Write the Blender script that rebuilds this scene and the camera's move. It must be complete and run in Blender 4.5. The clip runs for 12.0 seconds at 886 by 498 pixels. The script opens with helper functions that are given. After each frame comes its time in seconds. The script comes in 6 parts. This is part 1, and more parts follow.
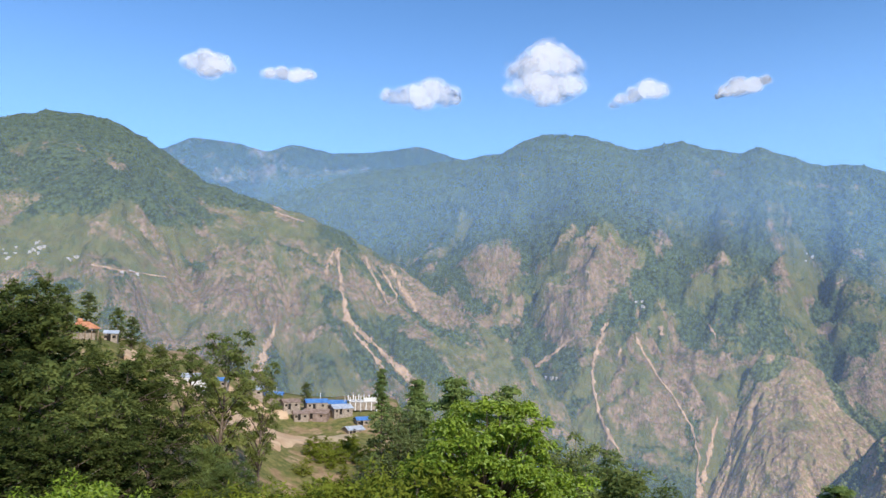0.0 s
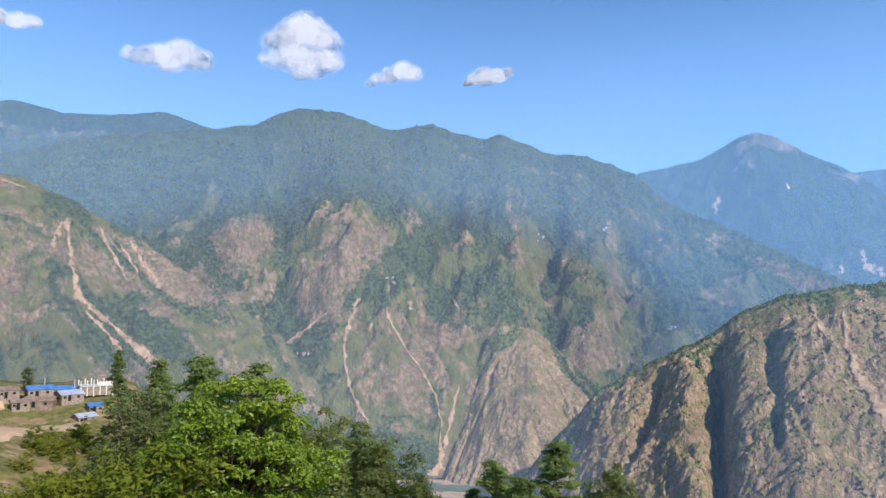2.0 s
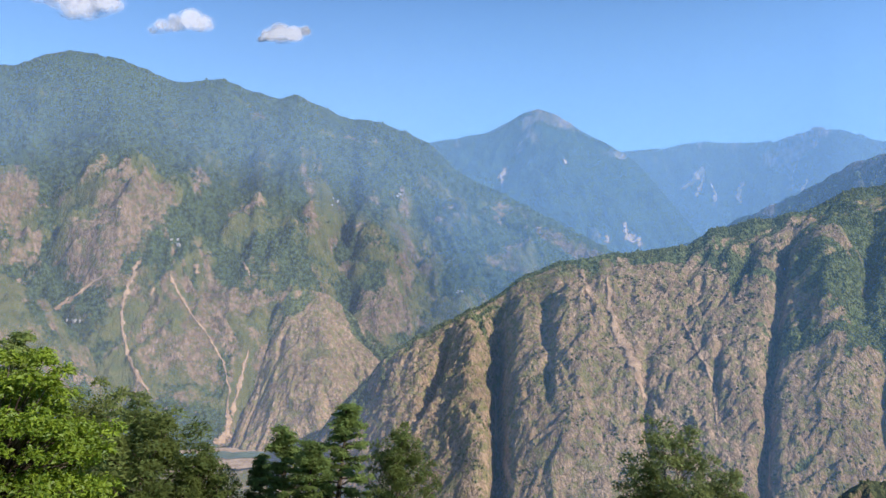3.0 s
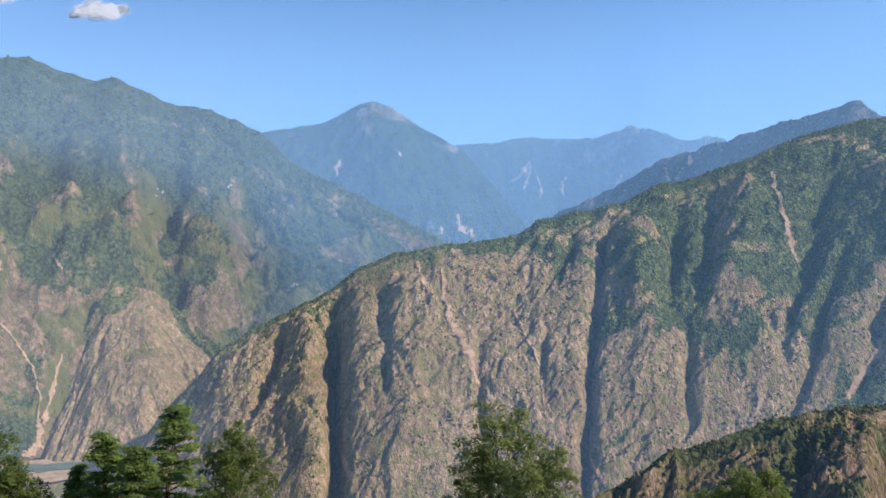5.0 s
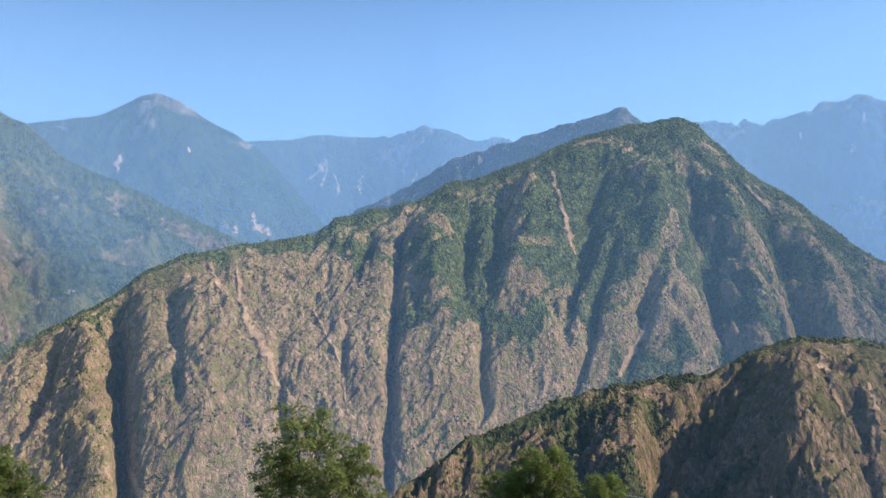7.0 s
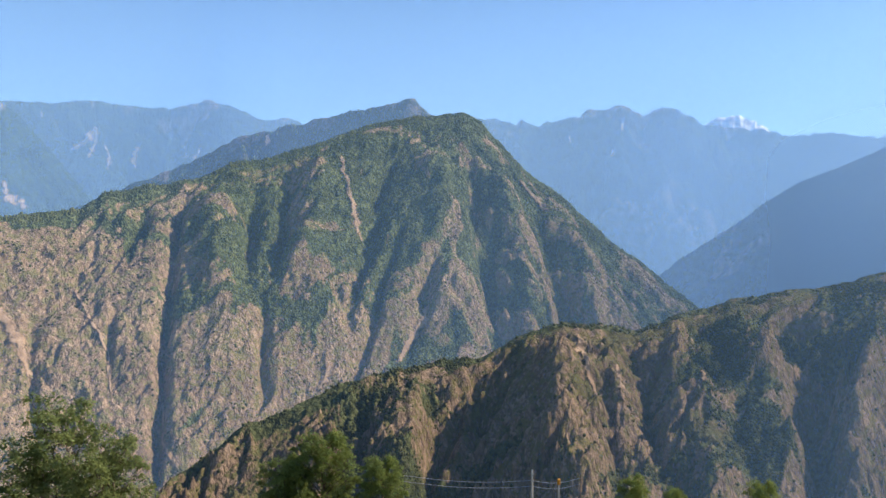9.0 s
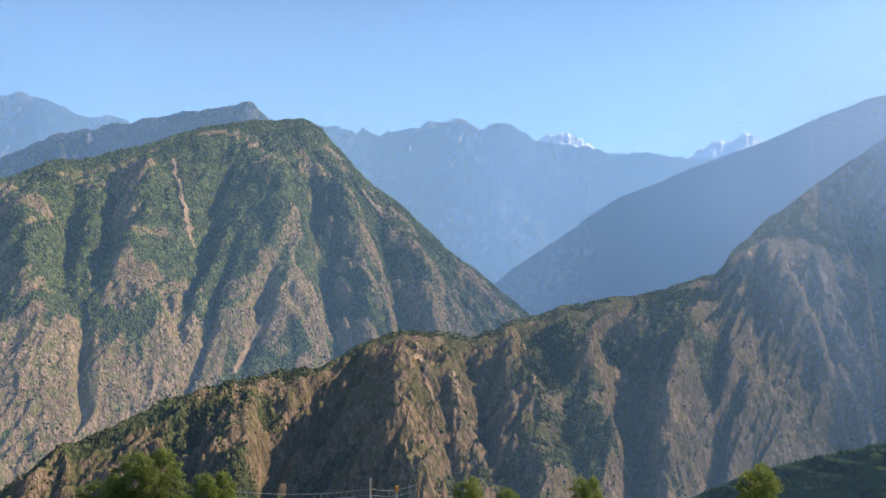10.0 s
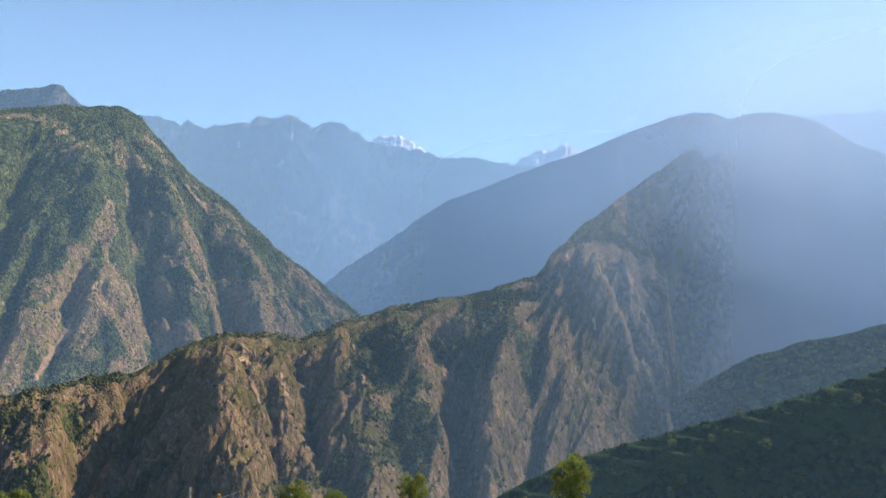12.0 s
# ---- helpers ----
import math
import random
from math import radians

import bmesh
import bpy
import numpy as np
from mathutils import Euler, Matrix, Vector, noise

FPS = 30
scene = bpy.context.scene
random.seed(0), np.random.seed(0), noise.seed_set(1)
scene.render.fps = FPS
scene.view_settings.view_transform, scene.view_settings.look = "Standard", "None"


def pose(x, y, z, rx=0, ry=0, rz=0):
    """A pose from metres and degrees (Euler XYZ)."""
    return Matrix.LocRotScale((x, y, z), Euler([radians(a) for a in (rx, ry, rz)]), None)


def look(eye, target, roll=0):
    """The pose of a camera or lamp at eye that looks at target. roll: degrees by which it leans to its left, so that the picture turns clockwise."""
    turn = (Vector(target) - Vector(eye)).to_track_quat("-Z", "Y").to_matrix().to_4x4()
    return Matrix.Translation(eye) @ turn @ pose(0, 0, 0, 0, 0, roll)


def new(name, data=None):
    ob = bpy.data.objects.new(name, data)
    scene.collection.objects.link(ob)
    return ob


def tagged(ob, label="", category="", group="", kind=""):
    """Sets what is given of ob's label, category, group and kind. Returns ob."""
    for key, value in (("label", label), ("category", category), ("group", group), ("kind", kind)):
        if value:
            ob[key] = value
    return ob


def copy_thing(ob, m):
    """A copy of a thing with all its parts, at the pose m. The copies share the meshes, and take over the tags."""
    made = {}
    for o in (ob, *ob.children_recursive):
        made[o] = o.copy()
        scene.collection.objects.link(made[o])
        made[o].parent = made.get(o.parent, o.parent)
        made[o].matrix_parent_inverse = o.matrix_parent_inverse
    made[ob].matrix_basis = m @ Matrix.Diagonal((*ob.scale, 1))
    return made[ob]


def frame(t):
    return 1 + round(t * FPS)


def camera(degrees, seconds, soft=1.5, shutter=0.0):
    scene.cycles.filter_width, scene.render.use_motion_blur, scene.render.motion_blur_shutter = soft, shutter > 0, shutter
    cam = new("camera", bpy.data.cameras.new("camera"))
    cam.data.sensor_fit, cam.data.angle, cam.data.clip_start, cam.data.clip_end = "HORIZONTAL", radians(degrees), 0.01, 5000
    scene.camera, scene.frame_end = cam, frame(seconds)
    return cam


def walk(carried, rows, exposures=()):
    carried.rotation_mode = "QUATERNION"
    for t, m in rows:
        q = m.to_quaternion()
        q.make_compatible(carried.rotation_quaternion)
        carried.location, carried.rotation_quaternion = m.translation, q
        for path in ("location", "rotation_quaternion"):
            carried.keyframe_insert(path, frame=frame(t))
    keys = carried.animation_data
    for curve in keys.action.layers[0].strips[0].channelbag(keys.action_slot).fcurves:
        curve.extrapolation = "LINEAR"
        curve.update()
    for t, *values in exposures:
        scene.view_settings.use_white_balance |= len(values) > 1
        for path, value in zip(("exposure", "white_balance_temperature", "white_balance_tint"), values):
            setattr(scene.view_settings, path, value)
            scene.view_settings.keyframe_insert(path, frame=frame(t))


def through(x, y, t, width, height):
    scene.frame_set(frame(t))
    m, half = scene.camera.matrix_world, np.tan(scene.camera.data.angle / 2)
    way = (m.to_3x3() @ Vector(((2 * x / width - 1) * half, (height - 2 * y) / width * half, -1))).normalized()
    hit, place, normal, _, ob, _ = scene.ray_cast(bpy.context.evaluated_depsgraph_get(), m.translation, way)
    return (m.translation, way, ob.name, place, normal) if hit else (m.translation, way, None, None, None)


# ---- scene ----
EYE = 420.0                       # the lookout stands about 400 m above the river
SUN_BEARING, SUN_HEIGHT = 155.0, 36.0
cam = camera(60.93, 12.0, soft=1.5)
# seconds, pitch up, lean, turn to the left (degrees)
ROWS = [
    (0.0, 6.00, -1.25, 0.00),
    (0.5, 5.79, -1.10, -2.33),
    (1.0, 5.37, -0.93, -7.93),
    (1.5, 5.68, -0.64, -14.88),
    (2.0, 4.47, -0.57, -18.57),
    (2.5, 2.89, -0.11, -24.80),
    (3.0, 1.96, -0.85, -34.18),
    (3.5, 2.22, 1.04, -39.56),
    (3.7, 2.10, 1.22, -40.78),
    (5.3, 1.70, 0.21, -48.62),
    (5.5, 2.13, 0.62, -50.40),
    (6.0, 1.82, 1.00, -54.81),
    (6.5, 1.51, 1.21, -58.17),
    (7.0, 1.06, 1.54, -61.79),
    (7.2, 0.63, 1.31, -64.26),
    (8.8, -0.10, 0.01, -76.14),
    (9.0, -0.22, -0.33, -77.95),
    (9.5, 0.52, -0.31, -83.59),
    (10.0, 0.53, -0.77, -90.07),
    (10.5, 0.79, -0.73, -94.00),
    (11.0, 0.37, -0.60, -97.00),
    (11.5, 0.84, -1.10, -100.09),
    (12.0, 0.81, -1.47, -102.88),
]
walk(cam, [(t, pose(0, 0, EYE, 90 + pitch, lean, yaw)) for t, pitch, lean, yaw in ROWS],
     [(0.0, 0.43, 5800, 11), (2.5, 0.34, 5900, 13), (3.5, 0.3, 6000, 13), (7.0, 0.36, 6300, 13), (9.5, 0.38, 6650, 14), (12.0, 0.39, 7150, 14)])

# ---------------------------------------------------------------- light
world = bpy.data.worlds.new("sky")
scene.world = world
world.use_nodes = True
wt = world.node_tree
wt.nodes.clear()
w_out, w_bg, w_sky = (wt.nodes.new("ShaderNode" + k) for k in ("OutputWorld", "Background", "TexSky"))
w_sky.sky_type, w_sky.sun_disc = "NISHITA", False
w_sky.sun_elevation, w_sky.sun_rotation = radians(SUN_HEIGHT), radians(SUN_BEARING)
w_sky.altitude, w_sky.air_density, w_sky.dust_density, w_sky.ozone_density = 2500.0, 1.1, 1.6, 1.5
w_bg.inputs["Strength"].default_value = 0.135
# clear mountain air, a deeper azure than the model's
w_air = wt.nodes.new("ShaderNodeMix")
w_air.data_type, w_air.blend_type = "RGBA", "MULTIPLY"
w_air.inputs[0].default_value, w_air.inputs[7].default_value = 1.0, (0.74, 0.93, 1.03, 1)
wt.links.new(w_sky.outputs[0], w_air.inputs[6])
wt.links.new(w_air.outputs[2], w_bg.inputs[0])
wt.links.new(w_bg.outputs[0], w_out.inputs[0])

sun = new("sun", bpy.data.lights.new("sun", "SUN"))
sun.data.energy, sun.data.angle, sun.data.color = 4.4, radians(0.6), (1.0, 0.87, 0.69)


def sight(bearing, rise, far):
    """The place seen from the lookout at a bearing (clockwise), a rise in degrees and a level distance."""
    b = radians(bearing)
    return Vector((far * math.sin(b), far * math.cos(b), EYE + far * math.tan(radians(rise))))


sun.matrix_world = look(sight(SUN_BEARING, SUN_HEIGHT, 3000), (0, 0, EYE))

# ---------------------------------------------------------------- numbers: noise on arrays


def hash2(ix, iy, seed):
    h = (ix.astype(np.int64) * 374761393 + iy.astype(np.int64) * 668265263 + seed * 974711) & 0x7FFFFFFF
    h = ((h ^ (h >> 13)) * 1274126177) & 0x7FFFFFFF
    return ((h ^ (h >> 16)) & 0xFFFF) / 65535.0


def perlin(x, y, seed=0):
    """Smooth noise, about -1 to 1."""
    ix, iy = np.floor(x), np.floor(y)
    fx, fy = x - ix, y - iy
    ux, uy = fx * fx * fx * (fx * (fx * 6 - 15) + 10), fy * fy * fy * (fy * (fy * 6 - 15) + 10)

    def corner(i, j):
        a = hash2(ix + i, iy + j, seed) * 2 * math.pi
        return np.cos(a) * (fx - i) + np.sin(a) * (fy - j)

    low = corner(0, 0) * (1 - ux) + corner(1, 0) * ux
    high = corner(0, 1) * (1 - ux) + corner(1, 1) * ux
    return (low * (1 - uy) + high * uy) * 1.5


def fbm(x, y, octaves=4, seed=0, gain=0.5):
    total, size = 0.0, 1.0
    for k in range(octaves):
        total = total + size * perlin(x * 2 ** k + 17.3 * k, y * 2 ** k - 9.1 * k, seed + k)
        size *= gain
    return total


def ridged(x, y, octaves=4, seed=0, gain=0.5):
    """Sharp ridges near 1, broad gullies near 0."""
    total, size, norm = 0.0, 1.0, 0.0
    for k in range(octaves):
        total = total + size * (1 - np.abs(perlin(x * 2 ** k + 31.7 * k, y * 2 ** k + 5.3 * k, seed + k)))
        norm += size
        size *= gain
    return total / norm


def smooth(a, b, x):
    t = np.clip((x - a) / (b - a), 0, 1)
    return t * t * (3 - 2 * t)


def soft_line(points, at, spread):
    """A line through (place, value) points, rounded over a spread."""
    places, values = [p[0] for p in points], [p[1] for p in points]
    offsets = np.linspace(-2, 2, 9) * spread
    weights = np.exp(-np.linspace(-2, 2, 9) ** 2 / 2)
    return sum(w * np.interp(at + o, places, values) for o, w in zip(offsets, weights)) / weights.sum()


# ---------------------------------------------------------------- materials


def nodes_of(name):
    m = bpy.data.materials.new(name)
    m.use_nodes = True
    m.node_tree.nodes.clear()
    return m, m.node_tree


def put(nt, kind, out=0, props=None, **inputs):
    """Adds a node, sets its inputs (values or sockets; names with _ for spaces, i0.. by number) and returns an output."""
    n = nt.nodes.new("ShaderNode" + kind)
    props = props or {}
    if "operation" in props:
        n.operation = props["operation"]
    if "use_clamp" in props:
        n.use_clamp = props["use_clamp"]
    if "data_type" in props:
        n.data_type = props["data_type"]
    if "blend_type" in props:
        n.blend_type = props["blend_type"]
    if "interpolation_type" in props:
        n.interpolation_type = props["interpolation_type"]
    if "feature" in props:
        n.feature = props["feature"]
    if "attribute_name" in props:
        n.attribute_name = props["attribute_name"]
    for k, v in inputs.items():
        s = n.inputs[int(k[1:])] if k[0] == "i" and k[1:].isdigit() else n.inputs[k.replace("_", " ")]
        if isinstance(v, bpy.types.NodeSocket):
            nt.links.new(v, s)
        else:
            s.default_value = v
    return n.outputs[out]


def math_of(nt, op, a, b=0.0, clamp=False):
    return put(nt, "Math", 0, {"operation": op, "use_clamp": clamp}, i0=a, i1=b)


def blend(nt, f, a, b, kind="MIX"):
    a = (*a, 1) if isinstance(a, tuple) and len(a) == 3 else a
    b = (*b, 1) if isinstance(b, tuple) and len(b) == 3 else b
    return put(nt, "Mix", 2, {"data_type": "RGBA", "blend_type": kind}, i0=f, i6=a, i7=b)


def grain(nt, scale, stretch=(1, 1, 1), detail=4.0, rough=0.6, coords=None):
    """Noise at a size in metres, stretched along the axes; 0 to 1."""
    if coords is None:
        coords = put(nt, "NewGeometry", 0)
    v = put(nt, "VectorMath", 0, {"operation": "MULTIPLY"}, i0=coords, i1=tuple(1 / (scale * s) for s in stretch))
    return put(nt, "TexNoise", 0, {}, Vector=v, Scale=1.0, Detail=detail, Roughness=rough)


def step(nt, x, a, b):
    return put(nt, "MapRange", 0, {"interpolation_type": "SMOOTHSTEP"}, i0=x, i1=a, i2=b, i3=0.0, i4=1.0)


def surface(nt, color, rough=0.9, bump=None, strength=0.5, dist=1.0, spec=0.15, **more):
    args = dict(Base_Color=color, Roughness=rough, **more)
    b = nt.nodes.new("ShaderNodeBsdfPrincipled")
    b.inputs["Specular IOR Level"].default_value = spec
    for k, v in args.items():
        s = b.inputs[k.replace("_", " ")]
        if isinstance(v, bpy.types.NodeSocket):
            nt.links.new(v, s)
        else:
            s.default_value = (*v, 1) if isinstance(v, tuple) and len(v) == 3 else v
    if bump is not None:
        nt.links.new(put(nt, "Bump", 0, {}, Strength=strength, Distance=dist, Height=bump), b.inputs["Normal"])
    o = nt.nodes.new("ShaderNodeOutputMaterial")
    nt.links.new(b.outputs[0], o.inputs[0])
    return b


def mountainside(name, rock_dark, rock_light, grass, forest_dark, forest_light, bush, unit=1.0):
    """Bare rock in streaks, dry grass and forest, laid out by the mesh's cover values."""
    m, nt = nodes_of(name)
    cover_f = put(nt, "Attribute", 2, {"attribute_name": "forest"})
    cover_g = put(nt, "Attribute", 2, {"attribute_name": "grass"})
    big, mid = grain(nt, 120 * unit), grain(nt, 26 * unit, (1, 1, 1.6), 5, 0.65)
    fine, streak = grain(nt, 4 * unit, (1, 1, 1.4), 5, 0.7), grain(nt, 8 * unit, (1, 1, 3.2), 6, 0.68)
    strata = grain(nt, 3.2 * unit, (1, 1, 6.5), 4, 0.65)
    clump = grain(nt, 15 * unit, (1, 1, 0.9), 4, 0.62)
    crack = put(nt, "TexVoronoi", 0, {}, Scale=1.0, Vector=put(nt, "VectorMath", 0, {"operation": "MULTIPLY"}, i0=put(nt, "NewGeometry", 0), i1=(0.16 / unit, 0.16 / unit, 0.06 / unit)))
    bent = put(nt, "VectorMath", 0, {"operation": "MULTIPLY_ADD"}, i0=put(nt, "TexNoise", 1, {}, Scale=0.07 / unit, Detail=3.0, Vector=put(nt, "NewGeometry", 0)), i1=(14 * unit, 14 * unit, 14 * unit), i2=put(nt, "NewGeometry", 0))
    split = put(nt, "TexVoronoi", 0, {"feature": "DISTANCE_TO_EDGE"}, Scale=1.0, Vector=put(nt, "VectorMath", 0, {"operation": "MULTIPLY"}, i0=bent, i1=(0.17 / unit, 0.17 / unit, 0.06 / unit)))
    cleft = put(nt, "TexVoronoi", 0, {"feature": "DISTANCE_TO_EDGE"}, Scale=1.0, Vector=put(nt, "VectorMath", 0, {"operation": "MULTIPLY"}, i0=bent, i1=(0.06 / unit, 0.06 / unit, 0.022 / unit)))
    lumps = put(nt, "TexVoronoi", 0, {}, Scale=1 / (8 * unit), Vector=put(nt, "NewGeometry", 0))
    tone = math_of(nt, "ADD", math_of(nt, "MULTIPLY", streak, 0.65), math_of(nt, "MULTIPLY", big, 0.45))
    rock = blend(nt, step(nt, tone, 0.38, 0.72), rock_dark, rock_light)
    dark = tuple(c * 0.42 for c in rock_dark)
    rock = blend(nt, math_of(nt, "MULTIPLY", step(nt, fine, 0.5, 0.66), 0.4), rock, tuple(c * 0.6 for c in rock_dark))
    # cracks, splits and clefts are darkened to paint the shade inside them
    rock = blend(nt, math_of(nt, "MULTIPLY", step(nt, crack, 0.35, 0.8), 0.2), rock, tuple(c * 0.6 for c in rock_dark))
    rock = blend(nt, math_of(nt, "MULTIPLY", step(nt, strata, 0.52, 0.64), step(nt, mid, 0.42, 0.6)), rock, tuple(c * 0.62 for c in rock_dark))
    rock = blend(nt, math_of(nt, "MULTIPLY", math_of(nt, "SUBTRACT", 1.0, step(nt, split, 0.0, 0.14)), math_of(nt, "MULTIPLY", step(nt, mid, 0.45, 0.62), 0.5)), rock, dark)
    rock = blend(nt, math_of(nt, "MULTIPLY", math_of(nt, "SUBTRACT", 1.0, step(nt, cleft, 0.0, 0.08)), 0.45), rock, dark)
    scrub = step(nt, math_of(nt, "ADD", math_of(nt, "MULTIPLY", fine, 0.4), math_of(nt, "MULTIPLY", clump, 0.7)), 0.535, 0.61)
    rock = blend(nt, math_of(nt, "MULTIPLY", scrub, bush), rock, (forest_light[0] * 1.12, forest_light[1] * 0.93, forest_light[2] * 0.85))
    turf = blend(nt, step(nt, mid, 0.35, 0.7), grass, tuple(c * 0.62 for c in grass))
    turf = blend(nt, math_of(nt, "MULTIPLY", scrub, 0.8), turf, (forest_light[0] * 1.05, forest_light[1] * 0.95, forest_light[2] * 0.9))
    wood = blend(nt, step(nt, math_of(nt, "ADD", math_of(nt, "MULTIPLY", mid, 0.7), math_of(nt, "MULTIPLY", big, 0.3)), 0.38, 0.62), forest_dark, forest_light)
    # gaps between the crowns are darkened, their shade put into the forest colour
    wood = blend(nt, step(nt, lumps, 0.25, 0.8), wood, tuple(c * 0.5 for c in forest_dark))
    edge = math_of(nt, "ADD", math_of(nt, "MULTIPLY", math_of(nt, "SUBTRACT", mid, 0.5), 0.9), math_of(nt, "MULTIPLY", math_of(nt, "SUBTRACT", fine, 0.5), 0.7))
    on_g = step(nt, math_of(nt, "ADD", cover_g, edge), 0.35, 0.65)
    on_f = step(nt, math_of(nt, "ADD", cover_f, edge), 0.4, 0.6)
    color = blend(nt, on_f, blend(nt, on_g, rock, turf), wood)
    relief = math_of(nt, "ADD", math_of(nt, "MULTIPLY", math_of(nt, "ADD", streak, math_of(nt, "MULTIPLY", strata, 0.5)), 1.2), math_of(nt, "ADD", math_of(nt, "MULTIPLY", fine, 0.6), math_of(nt, "ADD", math_of(nt, "MULTIPLY", lumps, -0.3), math_of(nt, "ADD", math_of(nt, "MULTIPLY", math_of(nt, "MINIMUM", split, 0.25), 1.2), math_of(nt, "MULTIPLY", math_of(nt, "MINIMUM", cleft, 0.2), 2.2)))))
    surface(nt, color, 0.95, relief, 0.6, 7.0 * unit, 0.05)
    return m


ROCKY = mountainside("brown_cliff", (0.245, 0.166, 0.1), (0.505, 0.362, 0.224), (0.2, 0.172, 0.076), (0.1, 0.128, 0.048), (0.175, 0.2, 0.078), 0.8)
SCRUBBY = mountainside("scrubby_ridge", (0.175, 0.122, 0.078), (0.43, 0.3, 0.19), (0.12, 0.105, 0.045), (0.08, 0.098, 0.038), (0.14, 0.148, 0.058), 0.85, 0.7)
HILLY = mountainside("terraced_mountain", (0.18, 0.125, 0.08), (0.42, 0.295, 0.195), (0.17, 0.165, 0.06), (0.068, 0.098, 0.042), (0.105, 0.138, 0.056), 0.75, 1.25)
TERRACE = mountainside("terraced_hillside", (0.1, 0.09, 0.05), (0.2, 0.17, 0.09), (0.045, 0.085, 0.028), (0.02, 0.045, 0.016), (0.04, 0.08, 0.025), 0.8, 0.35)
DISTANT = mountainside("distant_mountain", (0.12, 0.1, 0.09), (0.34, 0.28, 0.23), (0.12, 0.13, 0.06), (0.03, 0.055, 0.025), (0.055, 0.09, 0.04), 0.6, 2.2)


def scree_material(name, dark, light, fray=False):
    m, nt = nodes_of(name)
    a, b = grain(nt, 18, (1, 1, 3), 5, 0.7), grain(nt, 3.5, (1, 1, 1), 3, 0.7)
    c = blend(nt, step(nt, a, 0.3, 0.7), dark, light)
    c = blend(nt, step(nt, b, 0.56, 0.72), c, tuple(k * 0.6 for k in dark))
    s = surface(nt, c, 0.95, b, 0.6, 2.0, 0.05)
    if fray:
        edge = math_of(nt, "ADD", put(nt, "Attribute", 2, {"attribute_name": "inside"}), math_of(nt, "MULTIPLY", math_of(nt, "SUBTRACT", grain(nt, 5, (1, 1, 4), 5, 0.7), 0.5), 2.6))
        nt.links.new(step(nt, edge, 0.05, 0.5), s.inputs["Alpha"])
    return m


SCREE = scree_material("bare_scree", (0.33, 0.225, 0.135), (0.52, 0.38, 0.25))


def all_round(nt, color, to=(0.0, 0.0, 1.0)):
    """Airborne droplets: lit alike from either side, whichever way the sheet that carries them runs."""
    near = put(nt, "BsdfDiffuse", 0, {}, Color=color, Normal=put(nt, "CombineXYZ", 0, {}, i0=to[0], i1=to[1], i2=to[2]))
    past = put(nt, "BsdfTranslucent", 0, {}, Color=color, Normal=put(nt, "CombineXYZ", 0, {}, i0=-to[0], i1=-to[1], i2=-to[2]))
    return put(nt, "AddShader", 0, {}, i0=near, i1=past)


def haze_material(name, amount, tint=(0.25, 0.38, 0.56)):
    """Haze painted as a tinted film: mostly clear, as thick as the mesh says, a little patchy; lit the same whichever
    way the sheet runs.
    """
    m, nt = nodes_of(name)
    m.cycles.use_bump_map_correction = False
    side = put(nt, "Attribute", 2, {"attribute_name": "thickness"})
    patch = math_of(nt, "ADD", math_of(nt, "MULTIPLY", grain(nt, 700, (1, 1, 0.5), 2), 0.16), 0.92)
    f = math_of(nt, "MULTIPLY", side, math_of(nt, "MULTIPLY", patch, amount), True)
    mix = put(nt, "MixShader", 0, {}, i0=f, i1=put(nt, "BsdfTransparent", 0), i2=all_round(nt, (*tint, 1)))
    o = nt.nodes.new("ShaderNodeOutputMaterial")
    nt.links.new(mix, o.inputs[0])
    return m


# ---------------------------------------------------------------- land


def sheet(name, points, material, values=None, flip=False):
    """A mesh over a grid of points [rows, columns, 3], with named values on its vertices."""
    rows, cols = points.shape[:2]
    i = np.arange(rows * cols).reshape(rows, cols)
    quads = np.stack([i[:-1, :-1], i[:-1, 1:], i[1:, 1:], i[1:, :-1]], -1).reshape(-1, 4)
    if flip:
        quads = quads[:, ::-1]
    me = bpy.data.meshes.new(name)
    me.vertices.add(rows * cols)
    me.vertices.foreach_set("co", points.reshape(-1).astype(np.float32))
    me.loops.add(quads.size)
    me.loops.foreach_set("vertex_index", quads.reshape(-1).astype(np.int32))
    me.polygons.add(len(quads))
    me.polygons.foreach_set("loop_start", (np.arange(len(quads)) * 4).astype(np.int32))
    me.polygons.foreach_set("use_smooth", np.ones(len(quads), bool))
    for key, v in (values or {}).items():
        me.attributes.new(key, "FLOAT", "POINT").data.foreach_set("value", np.ascontiguousarray(v, np.float32).reshape(-1))
    me.update(calc_edges=True)
    me.materials.append(material)
    return new(name, me)


LAND = {}


def softened(A, rows, cols):
    """A running mean over a grid."""
    for axis, n in ((0, rows), (1, cols)):
        pad = [(n, n) if k == axis else (0, 0) for k in range(2)]
        total = np.cumsum(np.pad(A, pad, mode="edge"), axis=axis)
        A = (np.take(total, range(2 * n, total.shape[axis]), axis) - np.take(total, range(0, total.shape[axis] - 2 * n), axis)) / (2 * n)
    return A


